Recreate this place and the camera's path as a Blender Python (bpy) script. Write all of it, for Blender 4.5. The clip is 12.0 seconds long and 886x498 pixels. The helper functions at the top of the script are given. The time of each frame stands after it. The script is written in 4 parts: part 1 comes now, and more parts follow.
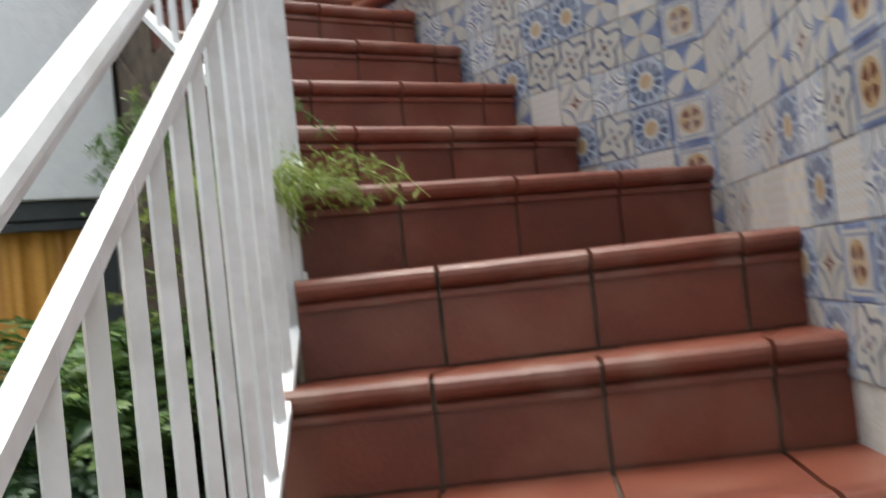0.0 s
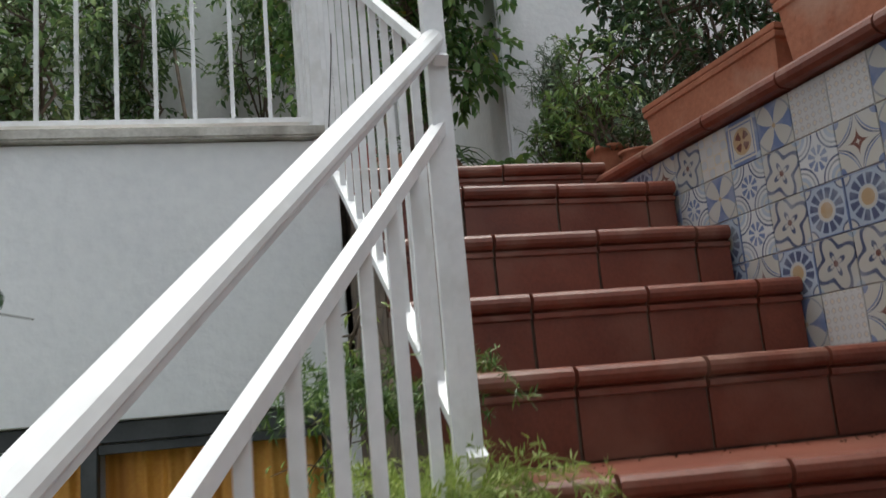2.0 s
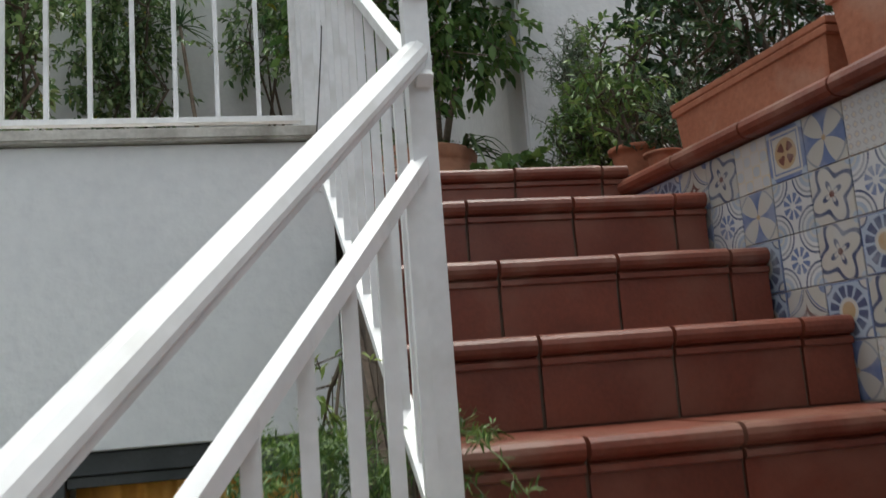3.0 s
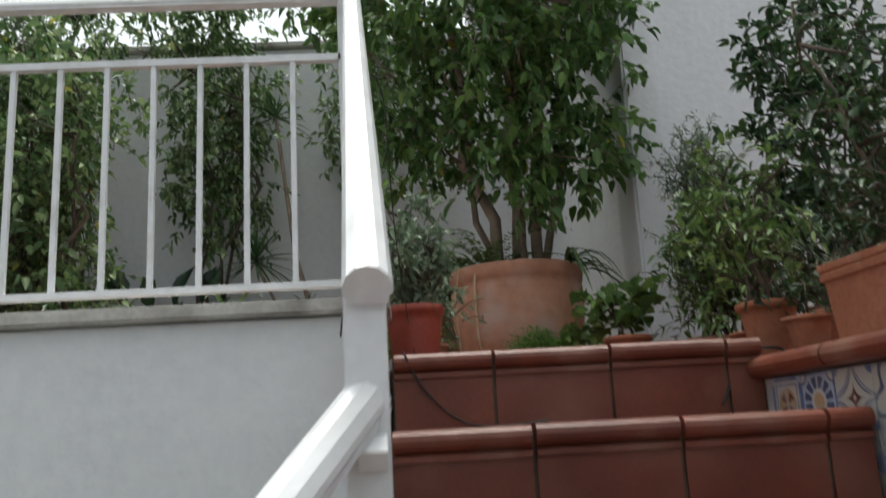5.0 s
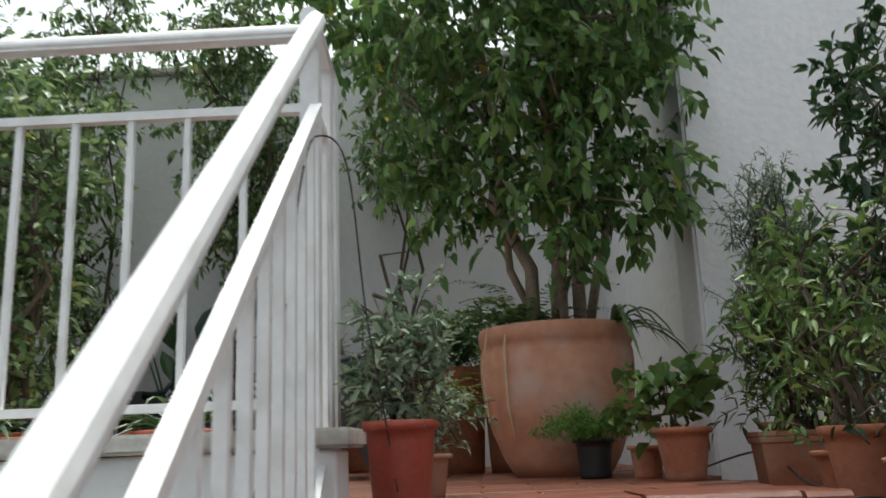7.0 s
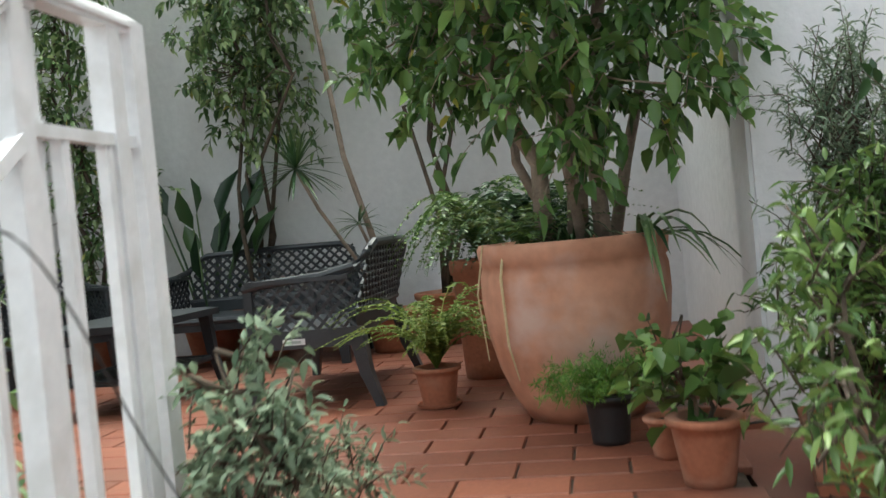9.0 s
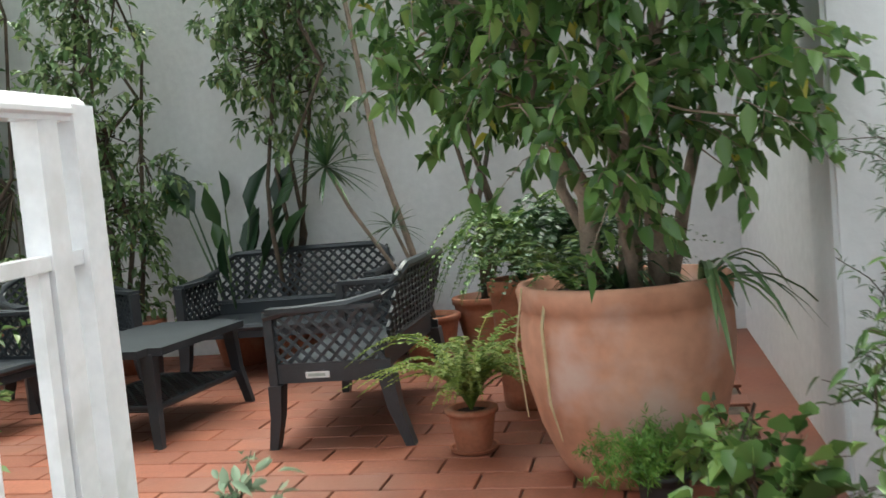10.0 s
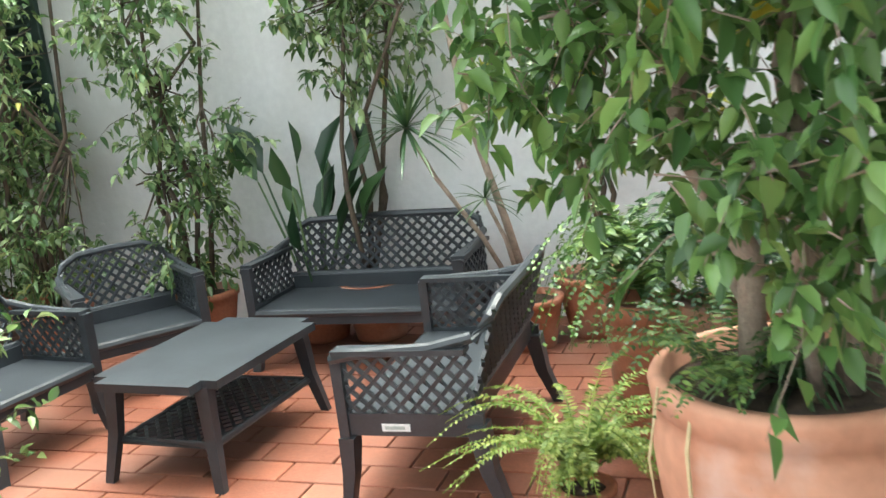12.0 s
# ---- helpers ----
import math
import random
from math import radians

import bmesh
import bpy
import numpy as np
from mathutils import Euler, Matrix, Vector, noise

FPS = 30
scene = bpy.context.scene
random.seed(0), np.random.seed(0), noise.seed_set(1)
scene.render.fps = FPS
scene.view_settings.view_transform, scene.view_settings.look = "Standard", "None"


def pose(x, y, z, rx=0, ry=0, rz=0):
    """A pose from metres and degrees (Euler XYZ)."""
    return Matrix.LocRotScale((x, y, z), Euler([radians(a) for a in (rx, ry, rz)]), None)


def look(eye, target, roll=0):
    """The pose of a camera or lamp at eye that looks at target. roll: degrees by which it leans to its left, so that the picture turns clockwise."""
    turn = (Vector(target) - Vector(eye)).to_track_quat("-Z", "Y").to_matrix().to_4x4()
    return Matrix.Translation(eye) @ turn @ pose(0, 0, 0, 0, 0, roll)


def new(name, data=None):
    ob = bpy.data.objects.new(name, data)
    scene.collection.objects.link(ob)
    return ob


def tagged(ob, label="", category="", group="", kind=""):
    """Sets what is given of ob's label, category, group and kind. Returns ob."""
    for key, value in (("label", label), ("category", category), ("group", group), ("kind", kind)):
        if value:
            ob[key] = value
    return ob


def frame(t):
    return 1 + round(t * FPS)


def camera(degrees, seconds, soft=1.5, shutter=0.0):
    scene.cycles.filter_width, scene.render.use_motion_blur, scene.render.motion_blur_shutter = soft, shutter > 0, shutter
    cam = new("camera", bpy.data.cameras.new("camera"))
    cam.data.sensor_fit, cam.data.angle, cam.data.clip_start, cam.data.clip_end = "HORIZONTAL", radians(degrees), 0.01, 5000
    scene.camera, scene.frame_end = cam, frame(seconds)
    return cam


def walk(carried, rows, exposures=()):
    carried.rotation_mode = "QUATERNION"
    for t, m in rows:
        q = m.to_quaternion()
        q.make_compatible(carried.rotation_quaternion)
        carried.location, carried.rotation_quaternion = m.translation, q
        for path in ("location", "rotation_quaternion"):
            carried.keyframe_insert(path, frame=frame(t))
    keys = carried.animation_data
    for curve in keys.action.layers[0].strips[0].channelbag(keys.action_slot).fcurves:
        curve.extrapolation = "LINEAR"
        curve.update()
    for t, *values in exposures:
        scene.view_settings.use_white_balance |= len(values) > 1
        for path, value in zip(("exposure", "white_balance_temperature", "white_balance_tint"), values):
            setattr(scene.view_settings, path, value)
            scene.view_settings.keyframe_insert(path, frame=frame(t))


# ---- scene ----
cam = camera(54.2, 12.0, shutter=0.5)
PATH = [
    (0, (0.53, 0.582, 1.378), (1.584, 2.28, 1.443), -6.4),
    (0.5, (0.645, 0.633, 1.44), (1.42, 2.462, 1.679), -5.5),
    (1, (0.695, 0.676, 1.553), (1.305, 2.553, 1.878), -5.2),
    (1.5, (0.761, 0.774, 1.562), (1.238, 2.678, 1.942), -4.8),
    (2, (0.868, 0.847, 1.688), (1.297, 2.765, 2.058), -5.1),
    (2.5, (0.925, 0.950, 1.745), (1.341, 2.885, 2.088), -4.0),
    (2.7, (0.945, 0.993, 1.781), (1.345, 2.934, 2.090), -4.1),
    (4.3, (1.134, 1.297, 2.101), (1.347, 3.258, 2.428), -3.2),
    (4.5, (1.154, 1.342, 2.123), (1.323, 3.304, 2.474), -3.2),
    (5, (1.206, 1.455, 2.248), (1.293, 3.404, 2.687), -3.1),
    (5.5, (1.266, 1.543, 2.323), (1.285, 3.467, 2.869), -2.5),
    (6, (1.302, 1.635, 2.418), (1.261, 3.541, 3.024), -1.6),
    (6.5, (1.338, 1.747, 2.441), (1.256, 3.661, 3.017), -1.4),
    (7, (1.388, 1.874, 2.537), (1.32, 3.821, 2.99), -2.1),
    (7.5, (1.439, 2.014, 2.601), (1.39, 3.981, 2.961), -2.9),
    (7.7, (1.454, 2.06, 2.641), (1.368, 4.035, 2.947), -3.2),
    (9.3, (1.791, 2.588, 3.142), (1.416, 4.551, 3.059), -5.6),
    (9.5, (1.788, 2.647, 3.208), (1.399, 4.606, 3.109), -5.6),
    (10, (1.763, 2.786, 3.254), (1.306, 4.729, 3.123), -5.3),
    (10.5, (1.739, 2.932, 3.393), (1.23, 4.856, 3.194), -5.2),
    (11, (1.732, 3.078, 3.449), (1.168, 4.975, 3.164), -5.8),
    (11.5, (1.706, 3.207, 3.571), (1.067, 5.07, 3.222), -6.6),
    (12, (1.625, 3.41, 3.637), (0.946, 5.249, 3.242), -6.7),
]
walk(cam, [(t, look(eye, target, roll)) for t, eye, target, roll in PATH], [(0.0, 0.6, 6400, 3), (0.5, 0.25, 6400, 3), (1.2, 0.0, 6400, 3), (4.5, 0.0, 6450, 2), (5.5, -0.1, 6450, 2), (7.5, 0.3, 6450, 1), (9.5, 1.0, 6450, 0), (10.5, 1.1, 6450, 0), (11.2, 1.3, 6450, -1), (12.0, 2.1, 6450, -1)])

# ---- light ----
world = bpy.data.worlds.new("sky")
scene.world = world
world.use_nodes = True
_nt = world.node_tree
_sky = _nt.nodes.new("ShaderNodeTexSky")
_sky.sky_type = "NISHITA"
_sky.sun_disc = False
_sky.sun_elevation = radians(77)
_sky.sun_rotation = radians(0)
_sky.air_density, _sky.dust_density, _sky.ozone_density = 1.0, 7.0, 0.6
_haze = _nt.nodes.new("ShaderNodeHueSaturation")
_haze.inputs["Saturation"].default_value, _haze.inputs["Value"].default_value = 0.3, 1.7
_nt.links.new(_sky.outputs[0], _haze.inputs["Color"])
_nt.links.new(_haze.outputs[0], _nt.nodes["Background"].inputs[0])
_nt.nodes["Background"].inputs[1].default_value = 0.15
_sun = new("sun", bpy.data.lights.new("sun", "SUN"))
_sun.data.energy, _sun.data.angle, _sun.data.color = 0.5, radians(40), (1.0, 0.97, 0.92)
_sun.matrix_world = look((0.4, 2.9, 9.0), (0.6, 1.0, 0.0))


# ---- materials ----
def mat(name, rough=0.7, metal=0.0):
    m = bpy.data.materials.new(name)
    m.use_nodes = True
    b = m.node_tree.nodes["Principled BSDF"]
    b.inputs["Roughness"].default_value = rough
    b.inputs["Metallic"].default_value = metal
    return m, m.node_tree, b


def nd(nt, kind, **vals):
    n = nt.nodes.new(kind)
    for k, v in vals.items():
        n.inputs[k].default_value = v
    return n


def ramp(nt, fac, stops):
    r = nt.nodes.new("ShaderNodeValToRGB")
    while len(r.color_ramp.elements) < len(stops):
        r.color_ramp.elements.new(0.5)
    for e, (p, c) in zip(r.color_ramp.elements, stops):
        e.position, e.color = p, (*c, 1)
    nt.links.new(fac, r.inputs[0])
    return r.outputs[0]


def mixc(nt, fac, a, b, mode="MIX"):
    m = nt.nodes.new("ShaderNodeMix")
    m.data_type, m.blend_type = "RGBA", mode
    for sock, v in ((m.inputs[0], fac), (m.inputs[6], a), (m.inputs[7], b)):
        if isinstance(v, bpy.types.NodeSocket):
            nt.links.new(v, sock)
        elif isinstance(v, (int, float)):
            sock.default_value = v
        else:
            sock.default_value = (*v, 1)
    return m.outputs[2]


def noise_fac(nt, scale, detail=4, coord="Object", stretch=None):
    tc = nt.nodes.new("ShaderNodeTexCoord")
    n = nd(nt, "ShaderNodeTexNoise", Scale=scale, Detail=detail)
    src = tc.outputs[coord]
    if stretch:
        mp = nt.nodes.new("ShaderNodeMapping")
        mp.inputs["Scale"].default_value = stretch
        nt.links.new(src, mp.inputs[0])
        src = mp.outputs[0]
    nt.links.new(src, n.inputs["Vector"])
    return n.outputs["Fac"]


def world_noise(nt, scale, detail=4, stretch=None):
    g = nt.nodes.new("ShaderNodeNewGeometry")
    n = nd(nt, "ShaderNodeTexNoise", Scale=scale, Detail=detail)
    src = g.outputs["Position"]
    if stretch:
        mp = nt.nodes.new("ShaderNodeMapping")
        mp.inputs["Scale"].default_value = stretch
        nt.links.new(src, mp.inputs[0])
        src = mp.outputs[0]
    nt.links.new(src, n.inputs["Vector"])
    return n.outputs["Fac"]


def bump(nt, b, fac, strength=0.3, dist=0.01):
    n = nd(nt, "ShaderNodeBump", Strength=strength, Distance=dist)
    nt.links.new(fac, n.inputs["Height"])
    nt.links.new(n.outputs[0], b.inputs["Normal"])


def surface(name, stops, big=3.0, small=60.0, rough=0.7, bumpy=0.3, dist=0.004, rnd=0.0, stain=None, metal=0.0, coat=0.0):
    """Colour over stops by broad noise, with fine grain, optional per-piece change and stains."""
    m, nt, b = mat(name, rough, metal)
    col = ramp(nt, world_noise(nt, big, 5), stops)
    fine = world_noise(nt, small, 6)
    col = mixc(nt, 0.35, col, ramp(nt, fine, [(0.3, (0.35, 0.35, 0.35)), (0.7, (0.7, 0.7, 0.7))]), "OVERLAY")
    if rnd:
        oi = nt.nodes.new("ShaderNodeObjectInfo")
        col = mixc(nt, rnd, col, ramp(nt, oi.outputs["Random"], [(0.0, (0.25, 0.25, 0.25)), (1.0, (0.75, 0.75, 0.75))]), "OVERLAY")
    if stain:
        f = ramp(nt, world_noise(nt, stain[1], 6, stain[2] if len(stain) > 2 else None), [(0.5, (0, 0, 0)), (0.68, (1, 1, 1))])
        col = mixc(nt, f, col, stain[0])
    nt.links.new(col, b.inputs["Base Color"])
    if coat:
        b.inputs["Coat Weight"].default_value = coat
        b.inputs["Coat Roughness"].default_value = 0.25
    bump(nt, b, fine, bumpy, dist)
    return m


M_WALL = surface("white_plaster", [(0.3, (0.72, 0.73, 0.76)), (0.7, (0.82, 0.83, 0.85))], 1.3, 30, 0.85, 0.35, 0.01, stain=((0.6, 0.6, 0.61), 1.1, (1, 1, 0.35)))
M_WALL2 = surface("back_wall_plaster", [(0.3, (0.66, 0.66, 0.67)), (0.7, (0.78, 0.78, 0.79))], 0.9, 25, 0.85, 0.3, 0.01, stain=((0.52, 0.51, 0.5), 0.8, (1, 1, 0.4)))
M_SILL = surface("stone_sill", [(0.3, (0.42, 0.40, 0.37)), (0.7, (0.58, 0.56, 0.52))], 8, 90, 0.7, 0.3, stain=((0.25, 0.23, 0.2), 6.0))
M_RAIL = surface("white_gloss_paint", [(0.3, (0.74, 0.75, 0.77)), (0.7, (0.82, 0.82, 0.84))], 9, 70, 0.32, 0.25, 0.003, stain=((0.68, 0.68, 0.68), 14.0), coat=0.3)
M_TILE = surface("red_glazed_clay", [(0.25, (0.108, 0.025, 0.0135)), (0.75, (0.165, 0.043, 0.023))], 7, 120, 0.42, 0.25, 0.003, rnd=0.35, stain=((0.185, 0.07, 0.045), 5.0))
M_NOSE = surface("red_nosing_clay", [(0.25, (0.118, 0.030, 0.0175)), (0.75, (0.175, 0.049, 0.028))], 10, 120, 0.38, 0.25, 0.003, rnd=0.3, stain=((0.20, 0.095, 0.067), 9.0))
M_FLOOR = surface("terracotta_paver", [(0.25, (0.16, 0.047, 0.025)), (0.75, (0.235, 0.082, 0.046))], 3, 90, 0.58, 0.3, 0.003, rnd=0.4, stain=((0.18, 0.078, 0.052), 2.2))
M_GROUT = surface("dark_grout", [(0.3, (0.06, 0.045, 0.035)), (0.7, (0.16, 0.12, 0.09))], 20, 150, 0.95, 0.5)
M_JOINT = surface("tile_joint", [(0.3, (0.36, 0.34, 0.32)), (0.7, (0.5, 0.48, 0.45))], 20, 150, 0.95, 0.4)
M_POT = surface("terracotta_pot", [(0.25, (0.26, 0.088, 0.045)), (0.75, (0.36, 0.14, 0.078))], 6, 70, 0.85, 0.45, 0.004, stain=((0.40, 0.23, 0.165), 4.0))
M_BIGPOT = surface("weathered_terracotta", [(0.25, (0.40, 0.18, 0.105)), (0.75, (0.54, 0.285, 0.19))], 5, 22, 0.85, 0.2, 0.003, stain=((0.52, 0.36, 0.30), 4.5))
M_PLASTIC = surface("red_plastic", [(0.3, (0.30, 0.055, 0.035)), (0.7, (0.36, 0.075, 0.045))], 8, 100, 0.45, 0.15)
M_BLACK = surface("black_plastic", [(0.3, (0.012, 0.012, 0.013)), (0.7, (0.025, 0.025, 0.027))], 8, 100, 0.5, 0.2)
M_RESIN = surface("charcoal_resin", [(0.3, (0.020, 0.024, 0.029)), (0.7, (0.034, 0.040, 0.047))], 8, 140, 0.42, 0.2, 0.002)
M_FRAME = surface("dark_metal_frame", [(0.3, (0.03, 0.036, 0.04)), (0.7, (0.06, 0.066, 0.07))], 8, 100, 0.5, 0.2)
M_SOIL = surface("soil", [(0.3, (0.03, 0.02, 0.014)), (0.7, (0.08, 0.055, 0.035))], 30, 200, 1.0, 1.0, 0.01)
M_BARK = surface("bark", [(0.3, (0.19, 0.145, 0.11)), (0.7, (0.34, 0.265, 0.21))], 18, 120, 0.9, 0.7, 0.006)
M_TWIG = surface("dark_twig", [(0.3, (0.05, 0.038, 0.028)), (0.7, (0.11, 0.08, 0.055))], 18, 120, 0.9, 0.5)
M_STRAW = surface("dry_straw", [(0.3, (0.45, 0.36, 0.20)), (0.7, (0.58, 0.48, 0.30))], 18, 120, 0.9, 0.3)
M_WHITE = surface("white_label", [(0.3, (0.6, 0.63, 0.63)), (0.7, (0.7, 0.72, 0.72))], 30, 100, 0.5, 0.1)
M_GREY = surface("grey_print", [(0.3, (0.3, 0.36, 0.34)), (0.7, (0.4, 0.45, 0.42))], 30, 100, 0.5, 0.1)
M_WIRE = surface("black_cable", [(0.3, (0.015, 0.015, 0.015)), (0.7, (0.03, 0.03, 0.03))], 30, 100, 0.6, 0.1)
M_SHUT = surface("green_shutter", [(0.3, (0.012, 0.03, 0.024)), (0.7, (0.025, 0.05, 0.04))], 10, 100, 0.5, 0.1)
M_EARTH = surface("garden_earth", [(0.3, (0.05, 0.04, 0.03)), (0.7, (0.11, 0.09, 0.06))], 5, 60, 1.0, 1.0, 0.02)
M_CURT = surface("amber_curtain", [(0.3, (0.72, 0.33, 0.055)), (0.7, (0.82, 0.44, 0.10))], 3, 90, 0.6, 0.2, stain=((0.42, 0.16, 0.03), 7.0, (1, 1, 0.12)))


def leaf_mat(name, dark, mid, light, rough=0.38, odd=None, trans=0.25):
    m, nt, b = mat(name, rough)
    g = nt.nodes.new("ShaderNodeNewGeometry")
    stops = [(0.0, dark), (0.5, mid), (0.93, light)]
    if odd:
        stops = [(0.0, dark), (0.5, mid), (0.9, light), (0.985, light), (0.993, odd)]
    col = ramp(nt, g.outputs["Random Per Island"], stops)
    f = world_noise(nt, 3.0, 3)
    col = mixc(nt, 0.5, col, ramp(nt, f, [(0.3, (0.34, 0.36, 0.34)), (0.7, (0.66, 0.64, 0.6))]), "OVERLAY")
    nt.links.new(col, b.inputs["Base Color"])
    tr = nt.nodes.new("ShaderNodeBsdfTranslucent")
    nt.links.new(col, tr.inputs[0])
    mx = nt.nodes.new("ShaderNodeMixShader")
    mx.inputs[0].default_value = trans
    nt.links.new(b.outputs[0], mx.inputs[1])
    nt.links.new(tr.outputs[0], mx.inputs[2])
    nt.links.new(mx.outputs[0], nt.nodes["Material Output"].inputs[0])
    return m


L_FICUS = leaf_mat("ficus_leaf", (0.05, 0.115, 0.035), (0.11, 0.21, 0.06), (0.20, 0.33, 0.10), 0.28, (0.5, 0.44, 0.06), 0.42)
L_HEDGE = leaf_mat("hedge_leaf", (0.05, 0.105, 0.035), (0.13, 0.22, 0.08), (0.30, 0.39, 0.18), 0.33, (0.45, 0.40, 0.08), 0.35)
L_DARK = leaf_mat("dark_leaf", (0.012, 0.035, 0.014), (0.028, 0.068, 0.026), (0.06, 0.12, 0.04), 0.32)
L_LIGHT = leaf_mat("light_leaf", (0.05, 0.11, 0.03), (0.105, 0.19, 0.05), (0.20, 0.30, 0.085), 0.4)
L_GREY = leaf_mat("grey_leaf", (0.10, 0.155, 0.10), (0.18, 0.25, 0.165), (0.29, 0.36, 0.25), 0.6)
L_FERN = leaf_mat("fern_leaf", (0.035, 0.085, 0.02), (0.08, 0.155, 0.035), (0.17, 0.25, 0.06), 0.5)
L_DFERN = leaf_mat("dark_fern_leaf", (0.014, 0.04, 0.016), (0.03, 0.075, 0.028), (0.06, 0.12, 0.045), 0.5)
L_LIME = leaf_mat("lime_leaf", (0.10, 0.17, 0.03), (0.20, 0.28, 0.055), (0.32, 0.38, 0.10), 0.5, trans=0.35)
L_STRAP = leaf_mat("strap_leaf", (0.03, 0.075, 0.03), (0.06, 0.12, 0.045), (0.13, 0.20, 0.08), 0.35)


# ---- mesh helpers ----
def mesh_ob(name, verts, faces, material, parent=None, smooth=False):
    me = bpy.data.meshes.new(name)
    me.from_pydata([tuple(v) for v in verts], [], [tuple(f) for f in faces])
    if smooth:
        me.polygons.foreach_set("use_smooth", [True] * len(me.polygons))
    me.materials.append(material)
    ob = new(name, me)
    ob.parent = parent
    return ob


def box_data(size, bevel=0.0, seg=1):
    bm = bmesh.new()
    bmesh.ops.create_cube(bm, size=1.0)
    for v in bm.verts:
        v.co = Vector((v.co.x * size[0], v.co.y * size[1], v.co.z * size[2]))
    if bevel:
        bmesh.ops.bevel(bm, geom=bm.edges[:], offset=bevel, segments=seg, affect="EDGES")
    me = bpy.data.meshes.new("block")
    bm.to_mesh(me)
    bm.free()
    return me


def box(name, lo, hi, material, bevel=0.0, parent=None, seg=1):
    me = box_data([b - a for a, b in zip(lo, hi)], bevel, seg)
    me.materials.append(material)
    ob = new(name, me)
    ob.location = [(a + b) / 2 for a, b in zip(lo, hi)]
    ob.parent = parent
    return ob


def tube_geo(pts, radii, sides=7):
    """Vertices and faces of a tapered tube along pts."""
    vs, fs = [], []
    pts = [Vector(p) for p in pts]
    for i, p in enumerate(pts):
        d = (pts[min(i + 1, len(pts) - 1)] - pts[max(i - 1, 0)]).normalized()
        a = d.orthogonal().normalized()
        b = d.cross(a)
        for k in range(sides):
            t = 2 * math.pi * k / sides
            vs.append(p + (a * math.cos(t) + b * math.sin(t)) * radii[i])
    for i in range(len(pts) - 1):
        for k in range(sides):
            k2 = (k + 1) % sides
            fs.append((i * sides + k, i * sides + k2, (i + 1) * sides + k2, (i + 1) * sides + k))
    fs.append(tuple(range(sides))[::-1])
    fs.append(tuple((len(pts) - 1) * sides + k for k in range(sides)))
    return vs, fs


def join_geo(parts):
    vs, fs = [], []
    for v, f in parts:
        o = len(vs)
        vs += list(v)
        fs += [tuple(i + o for i in q) for q in f]
    return vs, fs


def extrude_geo(profile, p0, p1, up=(0, 0, 1)):
    """A closed profile [(side, up)] swept straight from p0 to p1."""
    p0, p1 = Vector(p0), Vector(p1)
    d = (p1 - p0).normalized()
    side = d.cross(Vector(up)).normalized()
    u = side.cross(d)
    n = len(profile)
    vs = [p + side * a + u * b for p in (p0, p1) for a, b in profile]
    fs = [(k, (k + 1) % n, n + (k + 1) % n, n + k) for k in range(n)]
    fs += [tuple(range(n))[::-1], tuple(range(n, 2 * n))]
    return vs, fs


def lathe_geo(profile, sides=32, sx=1.0, sy=1.0):
    vs, fs = [], []
    for r, z in profile:
        for k in range(sides):
            t = 2 * math.pi * k / sides
            vs.append((r * math.cos(t) * sx, r * math.sin(t) * sy, z))
    for i in range(len(profile) - 1):
        for k in range(sides):
            k2 = (k + 1) % sides
            fs.append((i * sides + k, i * sides + k2, (i + 1) * sides + k2, (i + 1) * sides + k))
    fs.append(tuple(range(sides))[::-1])
    fs.append(tuple((len(profile) - 1) * sides + k for k in range(sides)))
    return vs, fs


def leaves_ob(name, P, D, L, W, material, parent, seed=1, fold=0.25, droop=0.15):
    """One mesh of many folded leaves: roots P, directions D, lengths L, widths W."""
    rs = np.random.RandomState(seed)
    P, D = np.asarray(P, float), np.asarray(D, float)
    n = len(P)
    L, W = np.broadcast_to(L, n).reshape(n, 1), np.broadcast_to(W, n).reshape(n, 1)
    D = D / np.maximum(np.linalg.norm(D, axis=1, keepdims=True), 1e-6)
    R = rs.normal(size=(n, 3)) * 0.5 + np.array([0, 0, 1.0])
    S = np.cross(D, R)
    S /= np.maximum(np.linalg.norm(S, axis=1, keepdims=True), 1e-6)
    N = np.cross(S, D)
    down = np.array([0, 0, -1.0]) * L * droop
    q = [P, P + D * L * 0.3 + S * W * 0.42 + N * W * fold, P + D * L * 0.3 - S * W * 0.42 + N * W * fold,
         P + D * L * 0.62 + S * W * 0.40 + N * W * fold + down * 0.5, P + D * L * 0.62 - S * W * 0.40 + N * W * fold + down * 0.5,
         P + D * L + down * 1.4, P + D * L * 0.46 + down * 0.2]
    V = np.stack(q, 1).reshape(-1, 3)
    F = np.array([(0, 1, 6), (0, 6, 2), (1, 3, 6), (2, 6, 4), (3, 5, 6), (4, 6, 5)])
    F = (F[None] + (np.arange(n) * 7)[:, None, None]).reshape(-1, 3)
    me = bpy.data.meshes.new(name)
    me.vertices.add(len(V))
    me.vertices.foreach_set("co", V.ravel())
    me.loops.add(len(F) * 3)
    me.loops.foreach_set("vertex_index", F.ravel())
    me.polygons.add(len(F))
    me.polygons.foreach_set("loop_start", np.arange(len(F)) * 3)
    me.polygons.foreach_set("use_smooth", np.ones(len(F), bool))
    me.update(calc_edges=True)
    me.materials.append(material)
    ob = new(name, me)
    ob.parent = parent
    return ob


def empty(name, loc, label, category, group=""):
    e = new(name)
    e.location = loc
    return tagged(e, label, category, group)


# ---- structure ----
FLOOR_Z = 2.43
RISE = 0.175


